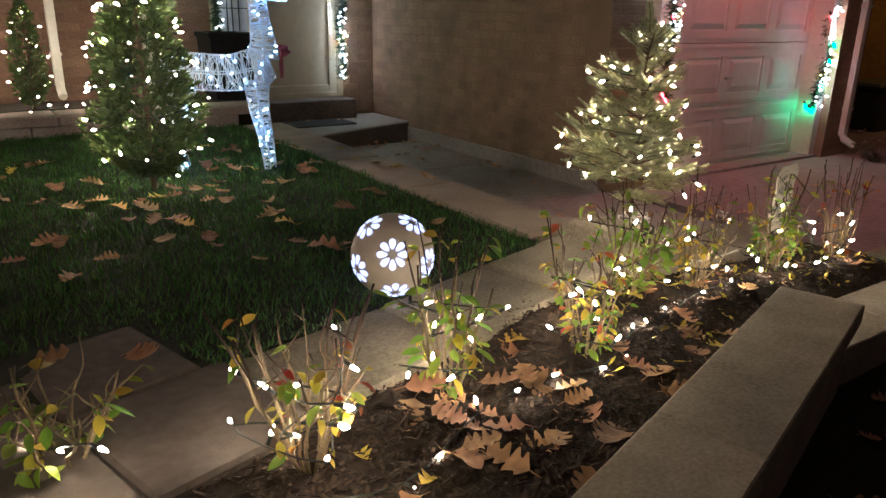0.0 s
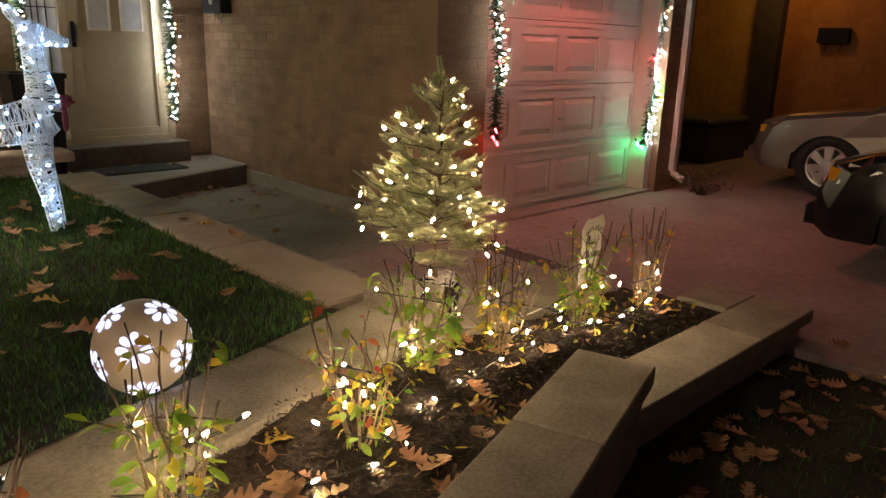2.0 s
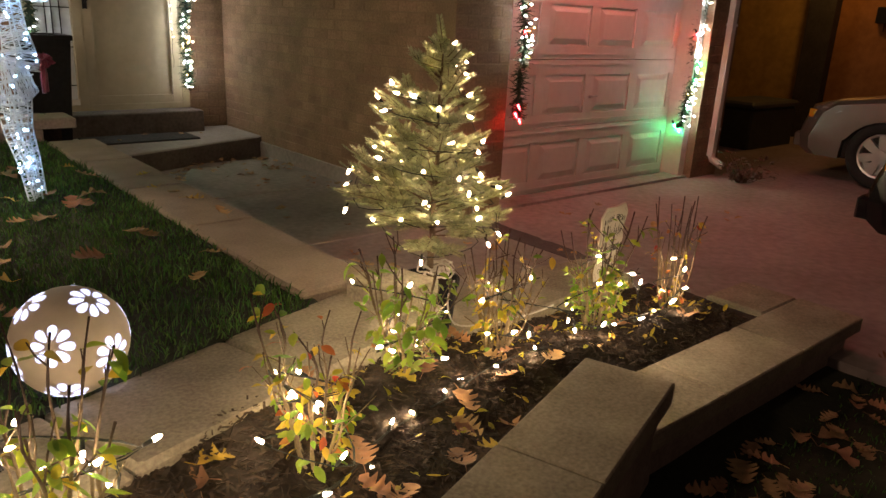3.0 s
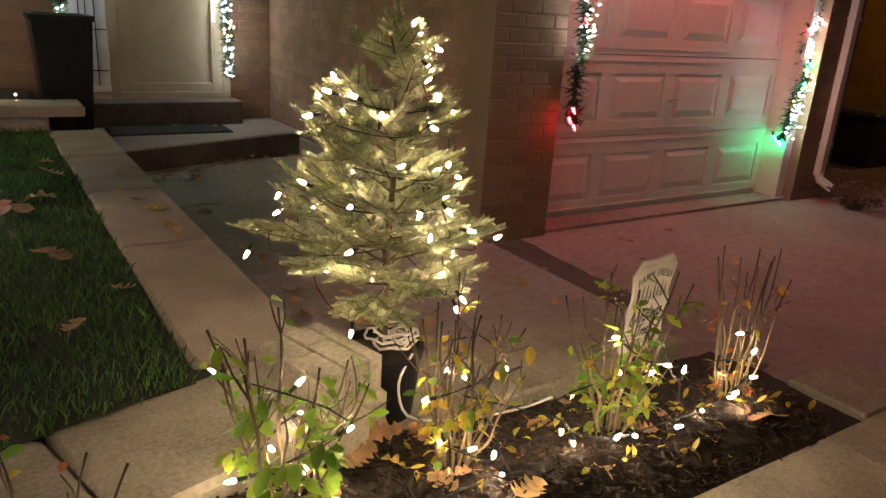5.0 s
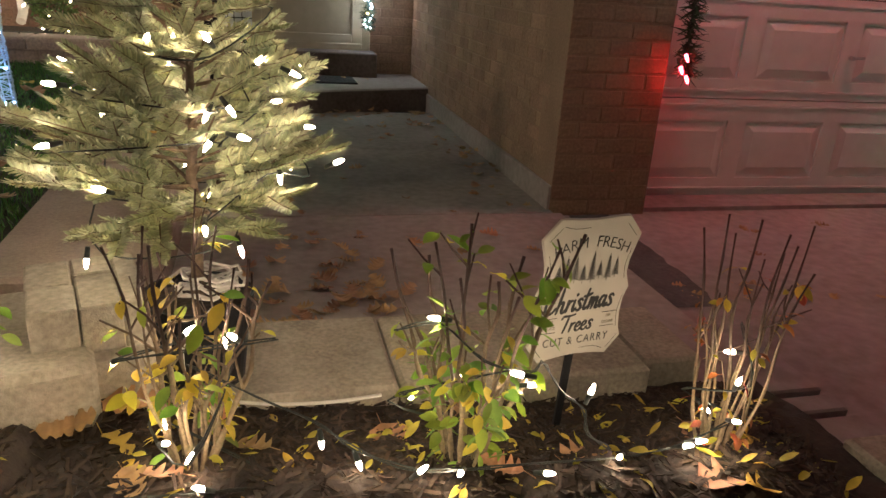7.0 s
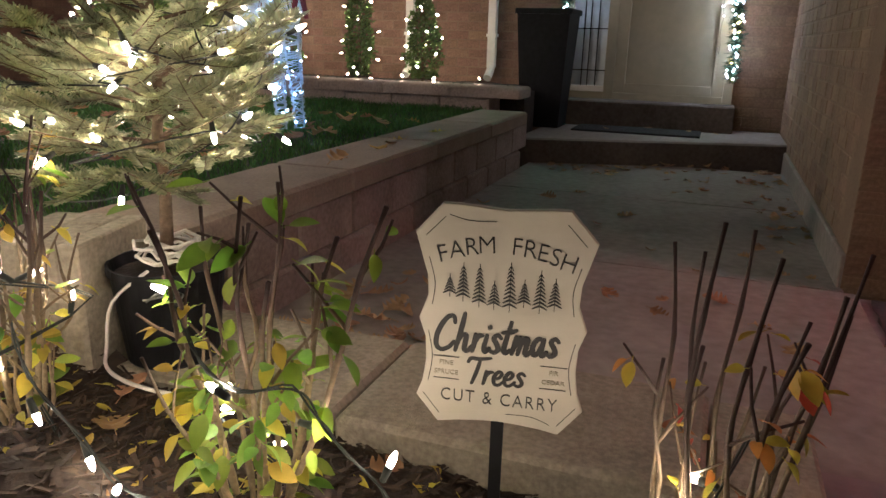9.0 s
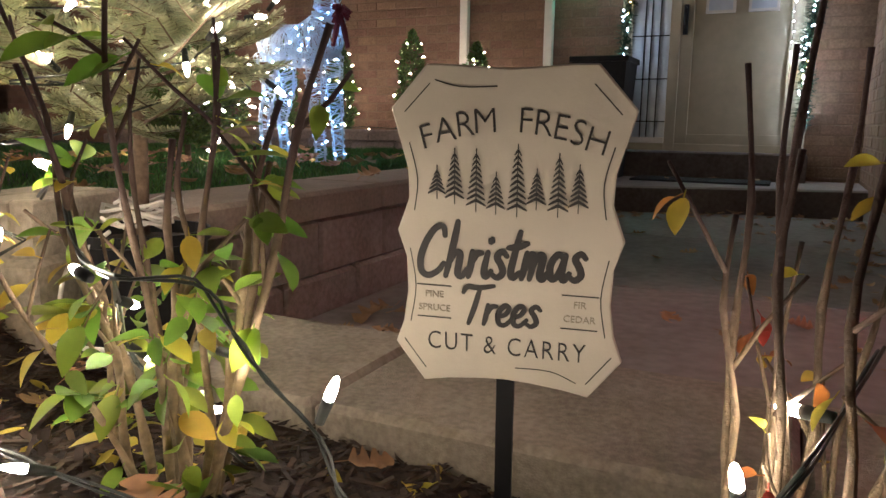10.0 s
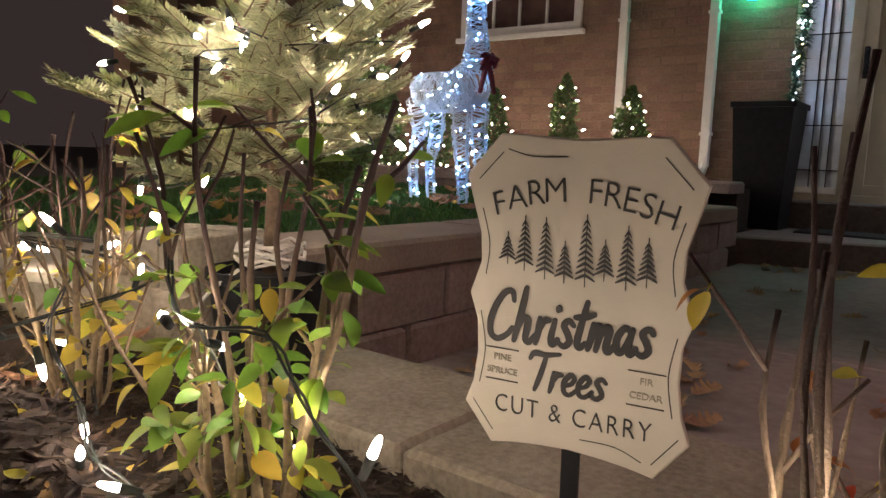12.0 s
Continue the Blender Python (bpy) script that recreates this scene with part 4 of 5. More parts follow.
# brush strokes of each letter (x-height 1) and its advance
BRUSH = {
    "C": (([(1.2, 1.6), (1.1, 1.95), (0.75, 1.9), (0.35, 1.4), (0.1, 0.75), (0.15, 0.2), (0.5, 0.0), (0.95, 0.2), (1.2, 0.5)],), 1.22),
    "h": (([(0.55, 2.15), (0.4, 1.3), (0.1, 0.0)], [(0.15, 0.35), (0.45, 0.88), (0.72, 0.92), (0.7, 0.5), (0.66, 0.12), (0.85, 0.0), (1.1, 0.3)]), 1.08),
    "r": (([(0.22, 1.0), (0.18, 0.5), (0.08, 0.0)], [(0.14, 0.4), (0.38, 0.88), (0.66, 0.95)]), 0.68),
    "i": (([(0.25, 0.98), (0.12, 0.3), (0.2, 0.02), (0.44, 0.25)], [(0.36, 1.38), (0.42, 1.5)]), 0.46),
    "s": (([(0.66, 0.85), (0.45, 1.02), (0.22, 0.82), (0.42, 0.5), (0.52, 0.2), (0.28, 0.0), (0.0, 0.14)],), 0.7),
    "t": (([(0.5, 1.8), (0.32, 1.0), (0.18, 0.25), (0.3, 0.02), (0.55, 0.22)], [(0.02, 1.18), (0.4, 1.22), (0.85, 1.36)]), 0.62),
    "m": (([(0.24, 1.0), (0.18, 0.5), (0.06, 0.0)], [(0.12, 0.35), (0.36, 0.9), (0.56, 0.88), (0.5, 0.4), (0.42, 0.0)], [(0.48, 0.35), (0.76, 0.9), (0.96, 0.84), (0.86, 0.15), (1.0, 0.0), (1.22, 0.28)]), 1.2),
    "a": (([(0.68, 0.82), (0.4, 0.98), (0.1, 0.55), (0.18, 0.05), (0.45, 0.18), (0.72, 0.9)], [(0.74, 0.95), (0.62, 0.25), (0.72, 0.0), (0.95, 0.26)]), 0.94),
    "T": (([(0.05, 1.6), (0.25, 1.9), (0.8, 1.86), (1.55, 1.98)], [(0.88, 1.85), (0.68, 0.9), (0.42, 0.0)]), 1.12),
    "e": (([(0.08, 0.42), (0.45, 0.55), (0.6, 0.85), (0.38, 1.0), (0.1, 0.6), (0.15, 0.1), (0.45, 0.0), (0.78, 0.32)],), 0.74),
}


def brush_letter(strokes, sx, sy):
    """Flat round-ended ribbons along the strokes, leaning a little, thick in the middle."""
    m = Mesh()
    for k, pts in enumerate(strokes):
        q = smooth_line([((x + 0.10 * y) * sx, y * sy, 0.0002 * k + 0.0003) for x, y in pts], 6)
        n = len(q) - 1
        edge = []
        for i, p in enumerate(q):
            d = (q[min(i + 1, n)] - q[max(i - 1, 0)]).normalized()
            w = 0.145 * sy * (0.72 + 0.28 * math.sin(math.pi * i / n))
            edge.append((p, d, Vector((-d.y, d.x, 0)) * w))
        for (p, _, u), (p2, _, u2) in zip(edge, edge[1:]):
            m.face([p - u, p2 - u2, p2 + u2, p + u])
        for (p, d, u), sg in ((edge[0], -1), (edge[-1], 1)):
            w = u.length
            m.face([p + (u * math.cos(a * math.pi / 6) + d * sg * w * math.sin(a * math.pi / 6)) for a in range(7)][::-sg])
    return m


def sign():
    W, H = 0.237, 0.326
    # board's frame: x along the face, y up it, z out of it
    ex_ = Vector((0.985, 0.17, -0.005)).normalized()
    ey_ = Vector((0.046, -0.055, 1.0))
    ey_ = (ey_ - ex_ * ey_.dot(ex_)).normalized()
    ez_ = ex_.cross(ey_)
    o = Vector((-1.270, -1.935, 0.473))
    T = Matrix(((ex_.x, ey_.x, ez_.x, o.x), (ex_.y, ey_.y, ez_.y, o.y), (ex_.z, ey_.z, ez_.z, o.z), (0, 0, 0, 1)))
    s = new("yard_sign")
    s.matrix_world = T
    tagged(s, "cream shield-shaped garden sign with black tree drawing and lettering", "sign")
    key = [(0.0, 0.487), (0.12, 0.492), (0.25, 0.5), (0.345, 0.5), (0.5, 0.372), (0.465, 0.28), (0.43, 0.19), (0.425, 0.10), (0.478, -0.005),
           (0.44, -0.09), (0.435, -0.20), (0.455, -0.30), (0.492, -0.375), (0.36, -0.5), (0.25, -0.485), (0.12, -0.475), (0.0, -0.47)]
    ring = [(x * W, y * H) for x, y in key] + [(-x * W, y * H) for x, y in reversed(key[1:-1])]
    m = Mesh()
    n = len(ring)
    cx = [(x * 0.988, y * 0.991) for x, y in ring]
    m.v = [(x, y, -0.005) for x, y in ring] + [(x, y, 0.001) for x, y in ring] + [(x, y, 0.0025) for x, y in cx]
    for r_ in range(2):
        for i in range(n):
            j = (i + 1) % n
            m.f.append((r_ * n + i, r_ * n + n + i, r_ * n + n + j, r_ * n + j))
    m.f.append(tuple(range(n)))
    m.f.append(tuple(2 * n + n - 1 - i for i in range(n)))
    m.s = [0] * len(m.f)
    board = part("board", m, M_SIGN, s)
    z = 0.0032

    def put(me, x, y, a=0.0, name="lettering", label="", tall=1.0):
        ob = part(name, me, None, board, label)
        ob.matrix_basis = pose(x * W, y * H, z, 0, 0, a) @ Matrix.Diagonal((1, tall, 1, 1))

    word = "FARM FRESH"
    xs = (-0.345, -0.266, -0.184, -0.098, 0, 0.066, 0.138, 0.208, 0.275, 0.35)
    for ch, x in zip(word, xs):
        if ch != " ":
            put(text_mesh(ch, 0.033, M_INK, "letter", offset=-0.0005), x, 0.338 - 0.45 * x * x, -42 * x, "letter", tall=1.06)
    for text, x, y, sx, sy in (("Christmas", -0.385, -0.145, 0.0222, 0.0262), ("Trees", -0.195, -0.292, 0.0205, 0.0205)):
        along = 0.0
        word_ob = part("script_word", Mesh(), M_INK, board, "bold black brush-script word")
        word_ob.matrix_basis = pose(x * W, y * H, z, 0, 0, 2.0)
        for ch in text:
            strokes, advance = BRUSH[ch]
            part("letter", brush_letter(strokes, sx, sy), M_INK, word_ob).matrix_basis = pose(along * sx, 0, 0)
            along += advance
    put(text_mesh("CUT & CARRY", 0.0225, M_INK, "lettering", offset=-0.0003, space=1.18), 0.0, -0.36, 0, tall=1.25)
    for sx, a, b in ((-0.312, "PINE", "SPRUCE"), (0.312, "FIR", "CEDAR")):
        put(text_mesh(a, 0.0098, M_INK_L, "small_lettering"), sx, -0.205, 0, "small_lettering", "small faded lettering")
        put(text_mesh(b, 0.0098, M_INK_L, "small_lettering"), sx, -0.25, 0, "small_lettering", "small faded lettering")
        for yy in (-0.175, -0.28):
            r_ = Mesh()
            r_.box(-0.018, 0.018, -0.0006, 0.0006, 0, 0.0006)
            put(r_.data("rule_line", M_INK), sx, yy, 0, "rule_line")
    for x, top, foot in ((-0.30, 0.204, 0.10), (-0.224, 0.256, 0.085), (-0.132, 0.256, 0.065), (-0.048, 0.19, 0.06), (0.04, 0.273, 0.055), (0.119, 0.204, 0.08), (0.207, 0.25, 0.06), (0.288, 0.22, 0.075)):
        t = Mesh()
        hh = (top - foot) * H
        t.box(-0.0005, 0.0005, 0, hh, 0, 0.0005)
        k = int(hh / 0.0066)
        for i in range(k):
            yy = hh - 0.004 - 0.0066 * i * (hh - 0.012) / (0.0066 * k)
            w = 0.0035 + 0.0075 * i / k
            for sg in (-1, 1):
                t.face([(0, yy, 0.0006), (sg * w * 0.5, yy - 0.0028, 0.0006), (sg * w, yy - 0.0062, 0.0006), (sg * w * 0.96, yy - 0.0078, 0.0006), (sg * w * 0.45, yy - 0.0056, 0.0006), (0, yy - 0.0034, 0.0006)][::sg])
        put(t.data("drawn_tree", M_INK), x, foot, 0, "drawn_tree")
    for pts in ([(-0.31, 0.455), (-0.2, 0.435), (-0.05, 0.437)], [(0.05, -0.425), (0.2, -0.425), (0.31, -0.455)], [(-0.44, 0.36), (-0.33, 0.445)], [(0.44, 0.36), (0.33, 0.445)],
                [(-0.42, 0.27), (-0.385, 0.16), (-0.40, 0.06)], [(0.42, 0.27), (0.385, 0.16), (0.40, 0.06)], [(-0.45, -0.36), (-0.35, -0.455)], [(0.45, -0.36), (0.35, -0.455)],
                [(-0.42, -0.06), (-0.395, -0.18), (-0.42, -0.30)], [(0.42, -0.06), (0.395, -0.18), (0.42, -0.30)]):
        t = Mesh()
        q = smooth_line([(x * W, y * H, 0) for x, y in pts], 4)
        for i in range(len(q) - 1):
            d = (q[i + 1] - q[i]).normalized()
            u = Vector((-d.y, d.x, 0)) * 0.0006
            t.face([q[i] - u, q[i + 1] - u, q[i + 1] + u, q[i] + u])
        put(t.data("border_line", M_INK), 0, 0, 0, "border_line")
    t = Mesh()
    t.box(-0.009, 0.009, -0.36, 0.10, -0.012, -0.0055)
    part("stake", t, M_BLACK, s, "flat black metal stake")


sign()

# ---- globe ----


def globe(x, y, z, R):
    g = thing("garden_globe", (x, y, z), "cream garden globe with glowing daisy cut-outs", "globe lamp")
    m = Mesh()
    m.lathe([(max(0.0, R * math.sin(math.pi * i / 24)), -R * math.cos(math.pi * i / 24)) for i in range(25)], 40)
    part("shell", m, M_BALL, g, smooth=True)
    front = Vector((-1.18, -2.02, 0.79)).normalized()
    side = Vector((0, 0, 1)).cross(front).normalized()
    high = front.cross(side)
    dirs = [front, -front]
    for k in range(5):
        for sg in (1, -1):
            a = radians(58 + 72 * k)
            dirs.append((front * 0.47 + (side * math.cos(a) + high * math.sin(a)) * 0.883) * sg)
    for i, d in enumerate(dirs):
        q = d.to_track_quat("Z", "Y").to_matrix()
        f = Mesh()
        for k in range(8):
            a = 2 * math.pi * (k + 0.13 * i) / 8
            c = []
            for j in range(12):
                b = 2 * math.pi * j / 12
                u, v = 0.035 + 0.0195 * math.cos(b), 0.0108 * math.sin(b) * (1 + 0.4 * math.cos(b))
                p = Vector((u * math.cos(a) - v * math.sin(a), u * math.sin(a) + v * math.cos(a), R)).normalized() * (R + 0.0012)
                c.append(q @ p)
            f.face(c)
        part("flower", f, G_PETAL, g, "glowing bluish daisy cut-out")


globe(-3.343, -1.79, 0.507, 0.142)

# ---- wire deer ----


def deer():
    D, Z = Vector((0.93, -0.37, 0)).normalized(), Vector((0, 0, 1))
    S = Z.cross(D)
    o = Vector((-2.975, 0.28, Z_LAWN + 0.015))
    r = random.Random(21)
    m = Mesh()

    def at(u, w, s=0.0):
        return o + (D * u + Z * w + S * s) * 0.95

    def limb(path, wraps, fat=0.0022):
        """Straps wound round a tube given by rows of u, w, side, radius in the plane, radius across."""
        P = [(at(u, w, s), a, b) for u, w, s, a, b in path]

        def sample(t):
            i = min(int(t * (len(P) - 1)), len(P) - 2)
            f = t * (len(P) - 1) - i
            return P[i][0].lerp(P[i + 1][0], f), P[i][1] * (1 - f) + P[i + 1][1] * f, P[i][2] * (1 - f) + P[i + 1][2] * f, (P[i + 1][0] - P[i][0]).normalized()

        for k in range(wraps):
            t0 = k / wraps
            dt, ph = r.uniform(-0.07, 0.07), r.uniform(0, 6.28)
            loop = []
            for j in range(13):
                a = 2 * math.pi * j / 12
                c, ra, rb, d = sample(min(0.999, max(0.0, t0 + dt * math.sin(a + ph))))
                side = S
                up = d.cross(side).normalized()
                loop.append(c + up * ra * math.cos(a) + side * rb * math.sin(a))
            m.tube(loop, fat, 4, 0, False)
        for a in (0, 1.57, 3.14, 4.71):
            line = []
            for j in range(9):
                c, ra, rb, d = sample(min(0.999, j / 8))
                up = d.cross(S).normalized()
                line.append(c + up * ra * 0.97 * math.cos(a) + S * rb * 0.97 * math.sin(a))
            m.tube(line, 0.004, 5, 0, False)
        for k in range(max(3, wraps // 4)):
            c, ra, rb, d = sample(r.uniform(0.03, 0.97))
            a = r.uniform(0, 6.28)
            up = d.cross(S).normalized()
            p = c + up * ra * 0.98 * math.cos(a) + S * rb * 0.98 * math.sin(a)
            w = (p - c).normalized()
            m.tube([p - w * 0.006, p + w * 0.006], [0.0045, 0.0045], 6, 1)

    limb([(-0.60, 0.57, 0, 0.04, 0.04), (-0.54, 0.595, 0, 0.09, 0.08), (-0.40, 0.575, 0, 0.105, 0.095), (-0.2, 0.565, 0, 0.10, 0.095), (-0.03, 0.60, 0, 0.115, 0.095), (0.04, 0.625, 0, 0.08, 0.065)], 100)
    limb([(-0.005, 0.65, 0, 0.095, 0.08), (0.0, 0.75, 0, 0.07, 0.06), (-0.012, 0.85, 0, 0.056, 0.048), (-0.022, 0.98, 0, 0.05, 0.043), (-0.02, 1.04, 0, 0.05, 0.045)], 62)
    limb([(-0.085, 1.045, 0, 0.03, 0.03), (-0.03, 1.055, 0, 0.058, 0.05), (0.04, 1.035, 0, 0.047, 0.04), (0.11, 1.01, 0, 0.03, 0.027), (0.156, 1.0, 0, 0.02, 0.02)], 44)
    for sd in (-0.055, 0.055):
        limb([(-0.05, 0.52, sd, 0.072, 0.045), (-0.045, 0.36, sd, 0.055, 0.038), (-0.012, 0.18, sd, 0.04, 0.03), (0.005, 0.0, sd, 0.032, 0.025)], 40)
        limb([(-0.51, 0.54, sd, 0.085, 0.05), (-0.46, 0.37, sd, 0.052, 0.038), (-0.54, 0.2, sd, 0.032, 0.027), (-0.51, 0.0, sd, 0.028, 0.024)], 40)
    for sd in (-0.045, 0.045):
        limb([(-0.06, 1.09, sd, 0.018, 0.012), (-0.10, 1.15, sd * 1.6, 0.02, 0.01), (-0.12, 1.19, sd * 1.9, 0.004, 0.004)], 10)
    one("wire_deer", m, [M_WHITEWIRE, G_COOL], "white-wrapped wire deer decoration lit by cool white bulbs", "deer decoration")
    b = Mesh()
    c = at(0.10, 0.70)
    for k in range(26):
        a = r.uniform(0, 6.28)
        d = (Vector((math.cos(a) * 0.8, math.sin(a) * 0.8, r.uniform(-0.8, 0.8))) + D * 0.6).normalized()
        e = c + d * r.uniform(0.03, 0.06)
        b.tube([c, c.lerp(e, 0.5) + Vector((0, 0, 0.012)), e, c + d * 0.02 + Vector((0, 0, 0.02))], [0.004, 0.012, 0.01, 0.004], 5)
    for sg in (-1, 1):
        b.tube([c, c + Vector((0, 0, -0.07)) + S * 0.02 * sg, c + Vector((0, 0, -0.15)) + S * 0.04 * sg], [0.008, 0.014, 0.01], 5)
    one("neck_bow", b, M_BOW, "dark red bow tied at the deer's neck", "bow")


deer()

# ---- garlands ----


def garland(p0, p1, seed, keys_low, n=70, label="green garland with white lights beside the door", tail=True, thick=0.075, bare=0.0):
    r = random.Random(seed)
    gl = thing("garland", (0, 0, 0), label, "garland", "garlands")
    a, b = Vector(p0), Vector(p1)
    L = (b - a).length
    k = max(4, int(L / 0.25))
    line = smooth_line(wander(a, b, k, 0.03, r), 5)
    m = Mesh()
    m.tube(line, 0.006, 5)
    part("core_wire", m, M_WIRE, gl)
    tuft = Mesh()
    for i in range(int(L * 950)):
        p = line[r.randrange(len(line))]
        p = p + Vector((0, 0, r.uniform(-0.03, 0.03)))
        w = Vector((r.uniform(-1, 1), r.uniform(-1, 0.6), r.uniform(-0.8, 0.6))).normalized()
        e = p + w * r.uniform(0.4, 1.2) * thick
        u = w.orthogonal().normalized() * 0.006
        tuft.face([p - u, p + u, e + u * 0.3, e - u * 0.3])
    part("foliage", tuft, M_GARLAND, gl)
    for i in range(int(L * n)):
        t = r.uniform(bare, 1.0)
        p = line[int(t * (len(line) - 1))] + Vector((r.uniform(-0.045, 0.045), r.uniform(-0.085, 0.0), r.uniform(-0.02, 0.02)))
        key = "white"
        if r.random() < 0.14:
            key = "amber"
        bulb(gl, p, Vector((r.uniform(-1, 1), -1, r.uniform(-0.5, 0.5))), key, 0.8, False)
    for t, off, key in keys_low:
        p = line[int(t * (len(line) - 1))] + Vector(off)
        bulb(gl, p, Vector((0.2, -0.5, -1)), key, 1.9)
    return gl


garland((2.44, 0.06, 0.50), (2.52, 0.02, 2.25), 31, [(0.0, (-0.05, 0.0, -0.03), "green"), (0.02, (-0.03, 0.06, 0.0), "green"), (0.14, (-0.03, -0.04, 0), "green"), (0.28, (-0.02, -0.04, 0), "green"), (0.5, (-0.05, -0.03, 0), "red"), (0.62, (0.04, -0.04, 0), "red"), (0.36, (0.03, -0.04, 0), "green")],
        42, "green garland with white and coloured bulbs beside the garage door")
garland((0.045, -0.09, 0.72), (0.015, -0.09, 2.25), 32, [(0.0, (-0.02, -0.03, -0.02), "red"), (0.08, (-0.03, -0.03, 0), "red"), (0.02, (-0.05, -0.02, 0.02), "red"), (0.38, (0.0, 0.0, 0), "red"), (0.55, (0.05, 0.05, 0), "red"), (0.7, (0.05, 0.03, 0), "green"), (0.8, (0.05, 0.05, 0), "red"), (0.93, (0.06, 0.04, 0), "red")],
        42, "green garland with red and white bulbs on the garage pier", bare=0.28)
garland((-0.955, Y_DOOR - 0.06, 0.62), (-0.955, Y_DOOR - 0.06, 2.45), 33, [], 42, "green garland with white bulbs beside the entrance door")
garland((-2.27, Y_DOOR - 0.08, 1.02), (-2.25, Y_DOOR - 0.08, 2.45), 34, [], 34, "green garland with white bulbs beside the sidelight")
dl = thing("string_lights", (0, 0, 0), "short strand of tiny white lights on the storm door", "string lights")
m = Mesh()
pts = [(-1.07 + 0.006 * math.sin(i * 2.0), Y_DOOR - 0.035, 0.78 + 0.07 * i) for i in range(14)]
m.tube(pts, 0.002, 4)
part("cable", m, M_WIRE, dl)
for i in range(4, 14):
    bulb(dl, (pts[i][0], pts[i][1] - 0.008, pts[i][2]), (0, -1, 0.2), "white", 0.6, False)

# green-lit wreath lamp on the front wall
wl = thing("wreath_lamp", (-2.60, Y_DOOR - 0.09, 2.06), "round green glowing wreath lamp on the wall", "wreath")
m = Mesh()
m.tube([(0.15 * math.cos(a * 0.2618), 0, 0.15 * math.sin(a * 0.2618)) for a in range(25)], 0.028, 8)
part("ring", m, glow("green_tube", (0.03, 0.75, 0.38), 14.0), wl, smooth=True)
m = Mesh()
m.tube([(0, 0.0, 0.17), (0, 0.092, 0.22)], 0.006, 6)
part("hanger", m, M_WIRE, wl)

# ---- evergreen on the lawn and small topiaries ----


def evergreen(name, x, y, z, profile, tufts, label, category, group, seed, bulbs_n, blade=0.035, stem=0.0, key="warm"):
    r = random.Random(seed)
    e = thing(name, (x, y, z), label, category, group)
    H = profile[-1][1]
    m = Mesh()
    m.tube(wander((0, 0, -0.02), (0, 0, H * 0.9), 5, 0.005, r), [0.016, 0.015, 0.013, 0.010, 0.007, 0.003], 7)
    part("trunk", m, M_TRUNK, e, smooth=True)

    def radius(zz):
        for (r0, z0), (r1, z1) in zip(profile, profile[1:]):
            if z0 <= zz <= z1:
                return r0 + (r1 - r0) * (zz - z0) / (z1 - z0)
        return 0.0

    cr = Mesh()
    lo = profile[0][1]
    for _ in range(tufts):
        zz = lo + (H - lo) * r.random() ** 1.25
        a = r.uniform(0, 6.283)
        lump = 0.78 + 0.5 * noise.noise((math.cos(a) * 1.8 + seed, math.sin(a) * 1.8, zz * 6))
        rr = radius(zz) * lump * r.uniform(0.55, 1.0)
        c = Vector((math.cos(a) * rr, math.sin(a) * rr, zz))
        out = Vector((math.cos(a), math.sin(a), r.uniform(0.1, 0.9)))
        for _ in range(5):
            w = (out + Vector((r.uniform(-0.8, 0.8), r.uniform(-0.8, 0.8), r.uniform(-0.5, 0.7)))).normalized()
            u = w.orthogonal().normalized() * 0.0075
            f = c + w * blade * r.uniform(0.6, 1.1)
            mid = c.lerp(f, 0.5)
            cr.face([c, mid + u, f, mid - u])
    part("crown", cr, M_HEDGE, e)
    s = thing("string_lights", (x, y, z), "warm white mini lights wound round an evergreen", "string lights", "tree string lights")
    pts = []
    for i in range(bulbs_n):
        t = i / bulbs_n
        zz = lo + (H - lo) * t * 0.96
        a = t * 6.283 * 6.5
        rr = radius(zz) * r.uniform(0.86, 1.02) + 0.004
        pts.append(Vector((math.cos(a) * rr, math.sin(a) * rr, zz + r.uniform(-0.025, 0.025))))
    m = Mesh()
    m.tube(smooth_line(pts, 3), 0.002, 4)
    part("cable", m, M_WIRE, s)
    for p in pts:
        w = (Vector((p.x, p.y, 0)).normalized() + Vector((r.uniform(-0.6, 0.6), r.uniform(-0.6, 0.6), r.uniform(-0.5, 0.8)))).normalized()
        bulb(s, p + w * 0.016, w, key, 1.15)
    return e


evergreen("lawn_evergreen", -3.68, 0.10, Z_LAWN - 0.02, [(0.10, 0.10), (0.28, 0.24), (0.29, 0.40), (0.25, 0.62), (0.16, 0.95), (0.04, 1.28), (0.0, 1.33)], 2800,
          "bushy conical evergreen on the lawn hung with warm lights", "evergreen", "", 41, 74, 0.05)
for i, (x, y, h, w) in enumerate(((-3.92, 2.9, 0.86, 0.15), (-3.34, 2.9, 0.74, 0.16), (-4.62, 2.9, 0.76, 0.15), (-5.25, 2.9, 0.82, 0.16), (-5.85, 2.9, 0.75, 0.16))):
    evergreen("topiary", x, y, 0.47, [(0.08, 0.05), (w, 0.18), (w * 0.9, 0.45), (w * 0.55, 0.7 * h + 0.1), (0.0, h)], 900, "small clipped evergreen with warm lights in the raised bed", "topiary", "raised bed topiaries", 60 + i, 17, 0.04)
string_of_lights("warm mini lights lying along the raised bed wall", [(-6.3 + 0.16 * i, 2.33 + 0.03 * math.sin(i * 1.7), 0.545 + 0.006 * math.sin(i * 2.3)) for i in range(25)], "bed string lights", step=0.17, seed=77)

